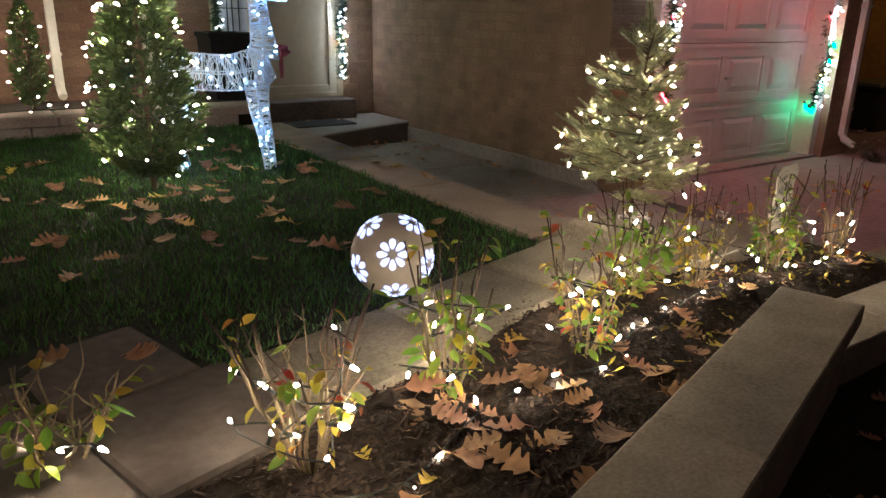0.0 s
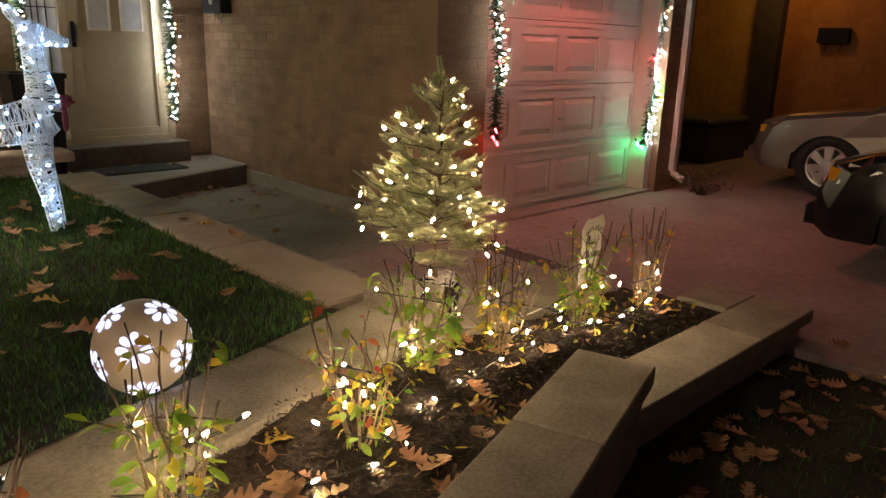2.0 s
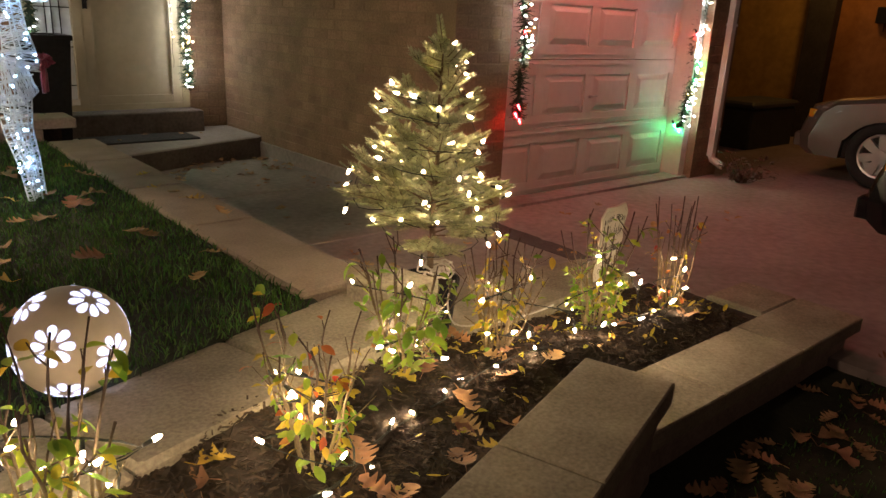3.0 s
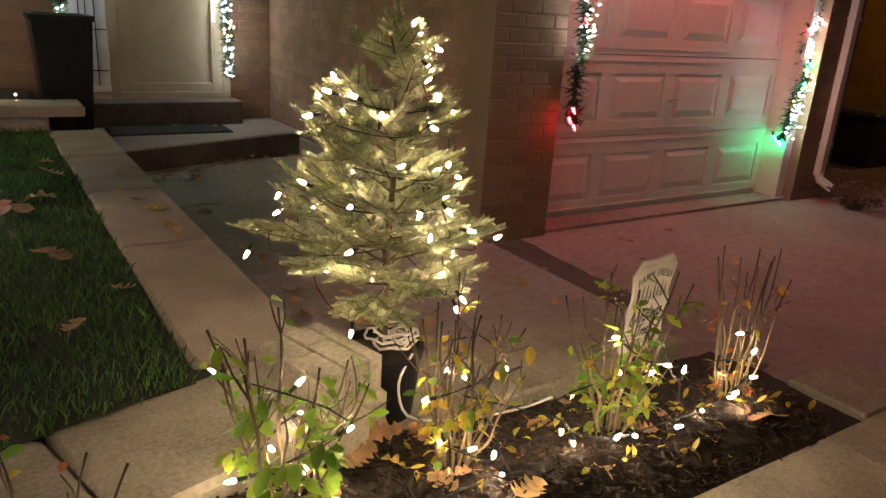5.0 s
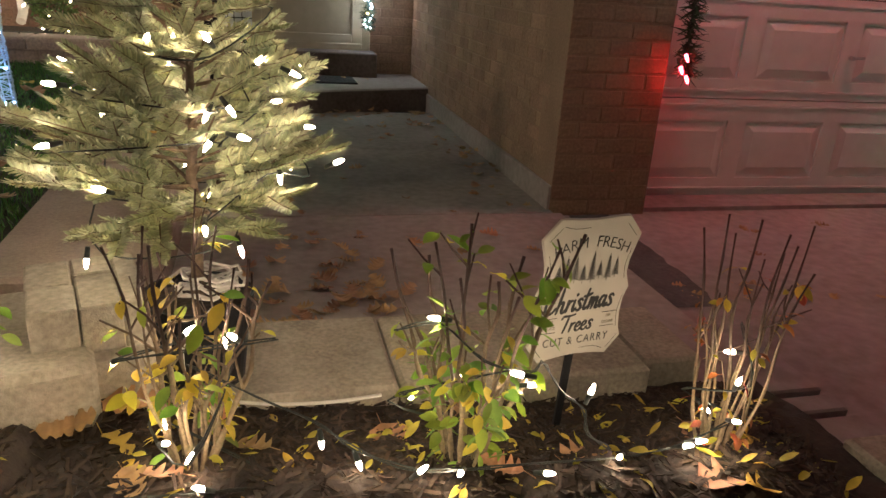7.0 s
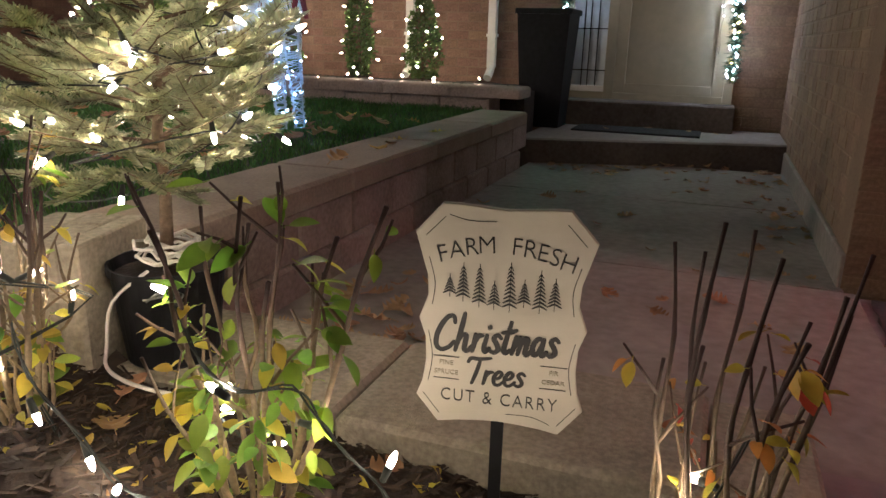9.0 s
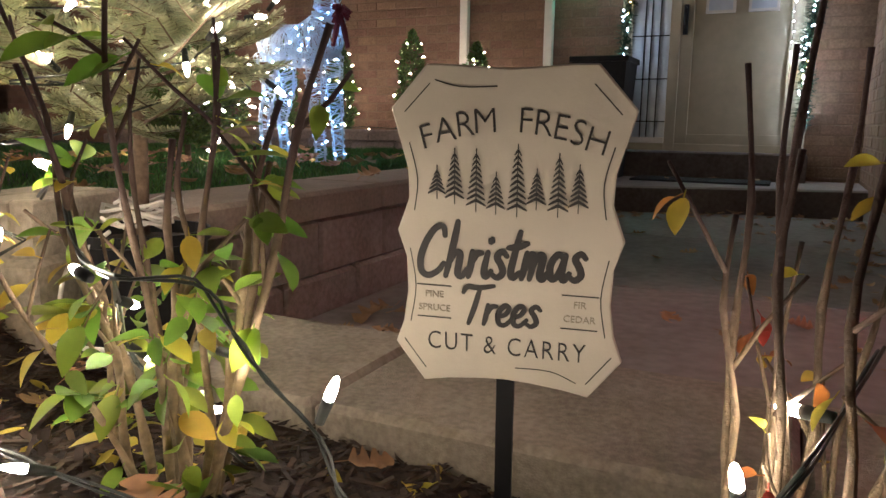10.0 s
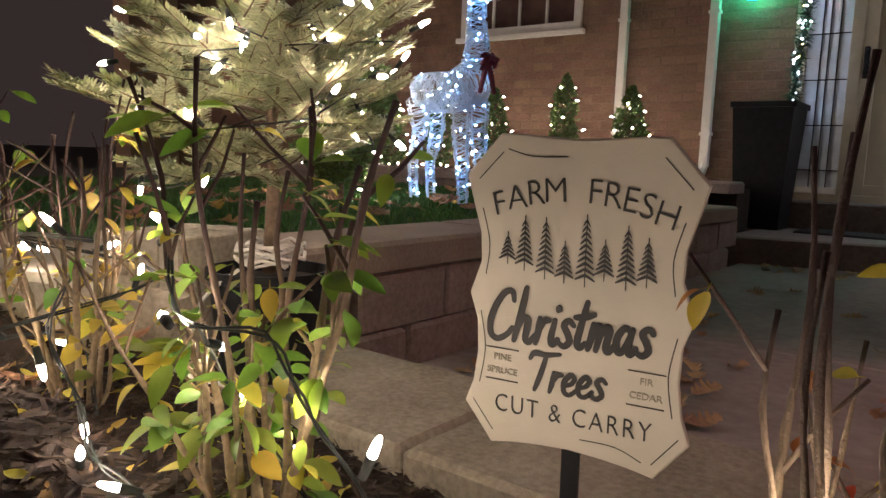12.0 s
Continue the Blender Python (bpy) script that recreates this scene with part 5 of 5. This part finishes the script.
# ---- loose strings hanging between the shrubs ----
string_with_bulbs("dark twisted cable with warm bulbs hanging in front of the sign",
                  [(-1.70, -2.12, 0.50), (-1.63, -2.15, 0.525), (-1.56, -2.19, 0.47), (-1.49, -2.215, 0.46), (-1.45, -2.17, 0.45), (-1.42, -2.16, 0.41), (-1.39, -2.155, 0.37), (-1.345, -2.15, 0.33), (-1.325, -2.14, 0.27), (-1.26, -2.12, 0.215)],
                  [((-1.632, -2.153, 0.535), (-0.6, -0.2, 0.2)), ((-1.505, -2.231, 0.464), (-1, 0.1, 0.05)), ((-1.453, -2.123, 0.376), (0.7, 0.1, 0.0)), ((-1.338, -2.149, 0.362), (0.25, 0.0, 1.0))])
string_with_bulbs("dark twisted cable with warm bulbs sagging over the mulch",
                  [(-2.04, -2.05, 0.42), (-1.93, -2.13, 0.40), (-1.84, -2.18, 0.375), (-1.77, -2.18, 0.315), (-1.68, -2.21, 0.285), (-1.60, -2.21, 0.275), (-1.46, -2.20, 0.262), (-1.29, -2.18, 0.24), (-1.14, -2.16, 0.235), (-1.03, -2.15, 0.27)],
                  [((-1.83, -2.196, 0.352), (0, 0, -1)), ((-1.767, -2.177, 0.29), (0.3, 0, -1)), ((-1.672, -2.227, 0.29), (0.3, -0.4, 0.3)), ((-1.596, -2.224, 0.28), (-0.3, -0.5, 0.3)), ((-1.45, -2.235, 0.268), (0.6, -0.4, 0.3)), ((-1.278, -2.19, 0.25), (-0.5, -0.5, 0.3)), ((-1.135, -2.172, 0.243), (0.5, -0.3, 0.3)), ((-1.105, -2.165, 0.245), (0.8, -0.3, 0.2)), ((-1.03, -2.166, 0.285), (0.2, -0.5, 0.4))])
string_of_lights("dark cable with warm bulbs lying on the mulch", [(x, y, bed_height(x, y) + 0.012) for x, y in ((-4.1, -2.6), (-3.8, -2.62), (-3.5, -2.5), (-3.2, -2.42), (-2.95, -2.42), (-2.7, -2.3), (-2.45, -2.25), (-2.2, -2.2), (-1.95, -2.2))], "bed string lights", step=0.13, seed=83)

# ---- cars ----


def wheel(parent, x, y, z, R, side):
    w = part("wheel", Mesh(), M_RUBBER, parent)
    w.matrix_basis = pose(x, y, z, 0, 90 * side, 0)
    m = Mesh()
    m.lathe([(R * 0.66, 0.02), (R * 0.72, 0.05), (R * 0.95, 0.05), (R, 0.02), (R, -0.15), (R * 0.9, -0.17)], 40)
    part("tyre", m, M_RUBBER, w, smooth=True)
    m = Mesh()
    m.lathe([(R * 0.66, 0.035), (R * 0.6, 0.03), (R * 0.58, -0.02), (0.0, -0.02)], 40)
    for k in range(7):
        a = 2 * math.pi * k / 7
        c, s = math.cos(a), math.sin(a)
        pr, pt_ = Vector((c, s, 0)), Vector((-s, c, 0))
        q = [pr * R * 0.12 - pt_ * 0.03, pr * R * 0.60 - pt_ * 0.045, pr * R * 0.60 + pt_ * 0.045, pr * R * 0.12 + pt_ * 0.03]
        m.face([p + Vector((0, 0, 0.032)) for p in q])
        for i in range(4):
            j = (i + 1) % 4
            m.face([q[i] + Vector((0, 0, -0.015)), q[j] + Vector((0, 0, -0.015)), q[j] + Vector((0, 0, 0.032)), q[i] + Vector((0, 0, 0.032))])
    m.lathe([(R * 0.2, 0.02), (R * 0.18, 0.042), (0.0, 0.045)], 20)
    part("rim", m, M_RIM, w, "silver seven-spoke rim")


def car(name, x, y, width, label, paint, R, hood, seed, group="parked cars"):
    """A car whose nose is at y and which stretches to -y; x is its left side."""
    c = thing(name, (x, y, -0.01), label, "car", group)
    L = 4.5
    wy = -0.82
    prof = [(-0.02, 0.30), (0.0, 0.42), (-0.03, 0.55), (-0.10, hood - 0.08), (-0.35, hood), (-1.15, hood + 0.12), (-1.75, hood + 0.50), (-2.1, hood + 0.58), (-3.0, hood + 0.58), (-3.7, hood + 0.2), (-4.4, hood + 0.12), (-4.5, 0.5), (-4.45, 0.30)]
    arch = []
    for cy in (wy - 2.65, wy):
        for k in range(13):
            a = math.pi * (1 - k / 12)
            arch.append((cy + (R + 0.06) * math.cos(a), R + (R + 0.06) * math.sin(a) if 0 < k < 12 else 0.24))
    ring = prof + [(-4.4, 0.24)] + arch + [(-0.1, 0.24)]
    m = Mesh()
    n = len(ring)
    cols = [(0.0, 0.10), (0.03, 0.03), (0.12, 0.0), (width - 0.12, 0.0), (width - 0.03, 0.03), (width, 0.10)]
    for u, sh in cols:
        for yy, zz in ring:
            k = 1.0
            zz2 = zz - (sh * 0.6 if zz > 0.5 else 0)
            if zz > hood + 0.15:
                uu = u + (0.17 if u < width / 2 else -0.17)
            else:
                uu = u
            yy2 = yy - (sh * 1.4 if yy > -0.3 else 0)
            m.v.append((uu, yy2, zz2))
    for i in range(len(cols) - 1):
        for j in range(n):
            k = (j + 1) % n
            m.f.append((i * n + j, i * n + n + j, i * n + n + k, i * n + k))
    m.f.append(tuple(range(n)))
    m.f.append(tuple(len(cols) * n - 1 - j for j in range(n)))
    m.s = [0] * len(m.f)
    part("body", m, paint, c)
    for cy in (wy, wy - 2.65):
        part("wheel_well", boxes((0.06, 0.28, cy - R - 0.05, cy + R + 0.05, 0.24, R * 2 + 0.02)), M_RUBBER, c)
        wheel(c, 0.05, cy, R, R, -1)
        wheel(c, width - 0.05, cy, R, R, 1)
    for u in (0.0, width):
        sg = 1 if u == 0 else -1
        h = Mesh()
        z0 = hood - 0.21
        h.v = [(u - 0.004 * sg, -0.42, z0 + 0.1), (u + 0.01 * sg, -0.16, z0 - 0.01), (u + 0.16 * sg, -0.02, z0 - 0.02), (u + 0.42 * sg, 0.012, z0),
               (u + 0.42 * sg, -0.06, z0 + 0.12), (u + 0.16 * sg, -0.12, z0 + 0.13), (u + 0.02 * sg, -0.22, z0 + 0.13), (u + 0.1 * sg, -0.3, z0 + 0.05)]
        h.f = [(0, 1, 6), (1, 2, 5, 6), (2, 3, 4, 5), (0, 6, 7), (6, 5, 7), (5, 4, 7)]
        h.s = [0] * 6
        hl = part("headlight", h, M_LENS, c, "clear headlight")
        part("indicator", boxes((u + 0.02 * sg, u + 0.10 * sg, -0.18, -0.10, z0 + 0.01, z0 + 0.09) if sg > 0 else (u - 0.10, u - 0.02, -0.18, -0.10, z0 + 0.01, z0 + 0.09)), M_AMBER, hl, "amber indicator")
    part("bumper", boxes((0.06, width - 0.06, -0.14, 0.03, 0.30, 0.44), bevel=0.02), paint, c)
    part("window_glass", boxes((0.19, 0.2, -2.9, -1.75, hood + 0.14, hood + 0.48)), M_WINDARK, c, "dark side glass")
    return c


car("silver_car", 3.75, -0.43, 1.68, "silver saloon car parked beyond the driveway", M_SILVER, 0.315, 0.80, 1)
car("black_car", 1.0, -2.08, 1.75, "glossy black car parked on the driveway", M_BLACKCAR, 0.33, 0.82, 2)

# bin and dry shrub by the pier
b = thing("wheelie_bin", (5.4, 0.85, -0.012), "dark grey-green lidded bin against the neighbouring wall", "bin")
part("body", boxes((-0.58, 0.58, -0.28, 0.28, 0.0, 0.50), bevel=0.04), mat("bin_plastic", (0.05, 0.06, 0.05), 0.6), b)
part("lid", boxes((-0.60, 0.60, -0.30, 0.30, 0.50, 0.57), bevel=0.03), mat("bin_lid", (0.06, 0.07, 0.06), 0.55), b)
ds = thing("dry_shrub", (2.82, -0.42, 0.0), "withered brown shrub beside the garage pier", "shrub")
r = random.Random(8)
for k in range(34):
    a = r.uniform(0, 6.28)
    o = r.uniform(0.05, 0.34)
    m = Mesh()
    e = Vector((math.cos(a) * o, math.sin(a) * o, r.uniform(0.1, 0.26)))
    line = wander((math.cos(a) * 0.04, math.sin(a) * 0.04, 0), e, 4, 0.02, r)
    m.tube(line, [0.004, 0.0035, 0.003, 0.002, 0.001], 4)
    for _ in range(5):
        p = line[r.randint(1, 4)]
        w = Vector((r.uniform(-1, 1), r.uniform(-1, 1), r.uniform(-0.5, 0.8))).normalized()
        u = w.orthogonal().normalized() * 0.012
        m.face([p, p + w * 0.02 + u, p + w * 0.05, p + w * 0.02 - u])
    part("twig", m, M_BARK_D, ds)

# neighbour's mailbox and window box
nb = thing("mailbox", (6.9, -0.05, 1.55), "small black mailbox on the orange wall", "mailbox")
part("box", boxes((-0.12, -0.002, -0.2, 0.2, 0.0, 0.2), bevel=0.01), M_BLACK, nb)
for y in (-0.1, 0.1):
    m = Mesh()
    m.tube([(-0.06, y, 0.0), (-0.06, y, -0.1)], 0.006, 6)
    part("hook", m, M_BLACK, nb)

# ---- grass ----


def grass(name, label, n, area, height, seed, level, keep=None):
    r = random.Random(seed)
    m = Mesh()
    x0, x1, y0, y1 = area
    k = 0
    while k < n:
        x, y = r.uniform(x0, x1), r.uniform(y0, y1)
        if keep and not keep(x, y):
            continue
        k += 1
        z = level(x, y) - 0.004
        a = r.uniform(0, 6.283)
        h = height * r.uniform(0.5, 1.25) * (0.8 + 0.5 * noise.noise((x * 4, y * 4, 3)))
        lean = h * r.uniform(0.1, 0.9)
        b = r.uniform(0, 6.283)
        ux, uy = math.cos(a) * 0.0022, math.sin(a) * 0.0022
        lx, ly = math.cos(b) * lean, math.sin(b) * lean
        i = len(m.v)
        m.v += [(x - ux, y - uy, z), (x + ux, y + uy, z), (x + lx * 0.4 + ux, y + ly * 0.4 + uy, z + h * 0.65), (x + lx * 0.4 - ux, y + ly * 0.4 - uy, z + h * 0.65), (x + lx, y + ly, z + h)]
        m.f += [(i, i + 1, i + 2, i + 3), (i + 3, i + 2, i + 4)]
        m.s += [0, 0]
    return one(name, m, M_GRASS, label, "grass", kind="stuff")


def lawn_level(x, y):
    return Z_LAWN - 0.02 + 0.02 * noise.noise((x * 2, y * 2, 5))


def on_lawn(x, y):
    dx, dy = x + 2.36, y + 1.56
    u, v = 0.966 * dx + 0.259 * dy, 0.966 * dy - 0.259 * dx
    return v > -0.03 and not (u < -1.73 and v < 0.43) and not (u < -2.12 and v < 0.91)


grass("grass", "short green lawn grass lit by the decorations", 62000, (-6.0, -2.54, -2.3, 2.56), 0.045, 91, lawn_level, on_lawn)
grass("grass", "sparse dark grass on the lower lawn", 5000, (-3.4, -0.45, -4.2, -2.78), 0.03, 92, lambda x, y: -0.04 + 0.02 * noise.noise((x * 2, y * 2, 0)), lambda x, y: y < -2.75 + 0.32 * (x + 1.8) if x < -1.8 else True)

# ---- fallen leaves ----


def oak_leaf(name, material, seed, L=0.11, lobes=4, sharp=False):
    r = random.Random(seed)
    m = Mesh()
    side = []
    n = lobes * 4 + 2
    for i in range(n + 1):
        t = i / n
        env = math.sin(math.pi * (0.10 + 0.84 * t ** 0.8)) ** 0.7
        lobe = abs(math.sin(math.pi * lobes * t)) ** (1.3 if sharp else 0.8)
        w = L * 0.40 * env * (0.15 + 0.85 * lobe) * r.uniform(0.92, 1.08)
        x = L * t + 0.30 * w * (1 - t)
        if i == n:
            w = 0.0012
        side.append((x, w))
    curl, tw = r.uniform(-0.5, 0.7), r.uniform(-0.5, 0.5)

    def lift(x, y):
        t = x / L - 0.5
        return curl * L * t * t + 0.9 * abs(y) * abs(y) / L * r.uniform(0.6, 1.6) + tw * t * y

    for x, w in side:
        m.v += [(x, -w, lift(x, w)), (x * 0.98, 0, lift(x, 0)), (x, w, lift(x, -w))]
    for i in range(n):
        a = i * 3
        m.f += [(a, a + 3, a + 4, a + 1), (a + 1, a + 4, a + 5, a + 2)]
    m.s = [0] * len(m.f)
    m.tube([(-L * 0.28, 0, 0.004), (0, 0, lift(0, 0))], 0.0012, 4)
    return m.data(name, material, True)


M_OAK_S = mat("oak_leaf_heap", (0.42, 0.25, 0.13), 0.6, 0, 30, 0.35, 0.3, 90, 0.35, hue=0.02, translucent=0.15, island=True)
FALLEN = [oak_leaf("oak_leaf_%s" % c, M_OAK, 100 + i, 0.10 + 0.012 * (i % 4), 3 + i % 3) for i, c in enumerate("abcdef")]
FALLEN_Y = [oak_leaf("maple_leaf_%s" % c, M_OAK_Y, 120 + i, 0.085 + 0.01 * i, 3, True) for i, c in enumerate("abc")]
SMALL_Y = [leaf_mesh("small_leaf_%s" % c, M_LEAF_Y, 0.038 + 0.006 * i, 0.02, 0.5 - 0.7 * i, 0.5) for i, c in enumerate("ab")]


def scatter(n, area, level, seed, stock, label, group, category="leaf", keep=None, size=(0.7, 1.15), tilt=18, raise_=0.006, joined=""):
    r = random.Random(seed)
    heap = Mesh()
    k = 0
    while k < n:
        x, y = r.uniform(area[0], area[1]), r.uniform(area[2], area[3])
        if keep and not keep(x, y):
            continue
        k += 1
        me = r.choice(stock)
        T = pose(x, y, level(x, y) + raise_, r.uniform(-tilt, tilt), r.uniform(-tilt, tilt), r.uniform(0, 360)) @ Matrix.Scale(r.uniform(*size), 4)
        if joined:
            i = len(heap.v)
            heap.v += [tuple(T @ v.co) for v in me.vertices]
            heap.f += [tuple(i + j for j in f.vertices) for f in me.polygons]
            continue
        ob = new("fallen_leaf", me)
        ob.matrix_world = T
        tagged(ob, label, category, group)
    if joined:
        heap.s = [0] * len(heap.f)
        one(joined, heap, M_OAK_S, label, category, kind="stuff", smooth=True)


r_keep = random.Random(12)
scatter(70, (-4.6, -2.6, -1.4, 1.2), lawn_level, 201, FALLEN, "dry tan oak leaf on the lawn", "leaves on the lawn", keep=on_lawn, raise_=0.035)
scatter(9, (-4.6, -2.6, -1.4, 1.2), lawn_level, 202, FALLEN_Y, "yellow maple leaf on the lawn", "leaves on the lawn", keep=on_lawn, raise_=0.035)


def in_bed(x, y):
    return bed_front(x) + 0.09 < y < bed_back(x) - 0.06



scatter(56, (-4.2, -2.0, -3.1, -1.8), bed_height, 203, FALLEN, "dry tan oak leaf lying on the mulch", "leaves on the mulch", keep=in_bed, raise_=0.012)
scatter(8, (-2.1, -0.8, -2.4, -1.8), bed_height, 204, FALLEN, "dry tan oak leaf lying on the mulch", "leaves on the mulch", keep=in_bed, size=(0.6, 0.9), raise_=0.012)
scatter(9, (-4.2, -0.9, -2.9, -1.8), bed_height, 205, FALLEN_Y, "yellow maple leaf on the mulch", "leaves on the mulch", keep=in_bed, raise_=0.014)
scatter(125, (-3.0, -0.72, -2.6, -1.8), bed_height, 206, SMALL_Y, "small curled yellow leaf on the mulch", "small leaves on the mulch", keep=in_bed, size=(0.55, 1.05), tilt=35, raise_=0.008)
scatter(46, (-2.0, -0.72, -2.4, -1.85), bed_height, 216, SMALL_Y, "small curled yellow leaf on the mulch", "small leaves on the mulch", keep=in_bed, size=(0.6, 1.1), tilt=35, raise_=0.012)
scatter(70, (-2.18, -1.45, -1.38, -0.88), lambda x, y: Z_WALK, 207, FALLEN, "brown leaves blown against the edging", "", joined="leaf_litter", size=(0.5, 0.9))
scatter(60, (-2.15, -0.62, 1.8, 2.5), lambda x, y: Z_WALK, 208, FALLEN, "brown leaves blown before the front step", "", joined="leaf_litter", size=(0.35, 0.7), keep=lambda x, y: y < 2.08 + 0.33 * (x + 2.25))
scatter(26, (-2.1, -1.5, -0.9, -0.3), lambda x, y: Z_WALK, 217, FALLEN, "brown leaves scattered on the front walk", "", joined="leaf_litter", size=(0.4, 0.8))
scatter(46, (-0.80, -0.58, -0.1, 2.45), lambda x, y: Z_WALK, 218, FALLEN, "brown leaves blown along the wall footing", "", joined="leaf_litter", size=(0.3, 0.65), tilt=30)
scatter(44, (-2.1, 1.8, -1.2, 1.8), lambda x, y: Z_WALK if x < -0.5 else 0.0, 209, FALLEN, "dry leaf on the concrete", "leaves on the walk", size=(0.4, 0.8), keep=lambda x, y: x < -0.7 or y < -0.2)
scatter(210, (-3.2, 0.4, -4.3, -2.72), lambda x, y: -0.03, 210, FALLEN, "brown oak leaves strewn over the dark lower lawn", "", joined="leaf_litter", size=(0.6, 1.1), keep=lambda x, y: y < -2.75 + 0.3 * (x + 1.8) if x < -1.8 else x < -0.5 or r_keep.random() < 0.12)
scatter(5, (-2.5, -2.28, -1.2, 0.8), lambda x, y: Z_LAWN + 0.003, 211, FALLEN_Y + FALLEN, "fallen leaf on the wall cap", "leaves on the wall", size=(0.6, 1.0))
scatter(12, (-5.0, -4.2, -2.3, -1.5), lambda x, y: 0.373, 212, FALLEN, "dry oak leaf on the paving", "leaves on the paving", size=(0.7, 1.1))
scatter(4, (-2.0, -0.8, 2.75, 3.05), lambda x, y: Z_STEP + 0.014, 213, FALLEN, "small dry leaf on the step", "leaves on the walk", size=(0.4, 0.7))

# ---- bark chips and litter ----
r = random.Random(300)
m = Mesh()
k = 0
while k < 15000:
    x, y = r.uniform(-4.6, -0.74), r.uniform(-3.0, -1.77)
    if not bed_front(x) + 0.03 < y < bed_back(x) - 0.01:
        continue
    k += 1
    z = bed_height(x, y) + r.uniform(-0.002, 0.009)
    L, w = r.uniform(0.006, 0.028), r.uniform(0.002, 0.006)
    d = Vector((r.uniform(-1, 1), r.uniform(-1, 1), r.uniform(-0.35, 0.35))).normalized()
    u = d.cross(Vector((r.uniform(-0.4, 0.4), r.uniform(-0.4, 0.4), 1))).normalized() * w
    c = Vector((x, y, z))
    t = Vector((0, 0, 0.0025))
    m.face([c - d * L - u, c + d * L - u * 0.6, c + d * L + u, c - d * L + u * 0.7])
    m.face([c - d * L - u - t, c + d * L - u * 0.6 - t, c + d * L - u * 0.6, c - d * L - u])
one("bark_chips", m, M_CHIP, "loose shredded bark covering the planting bed", "mulch", kind="stuff")
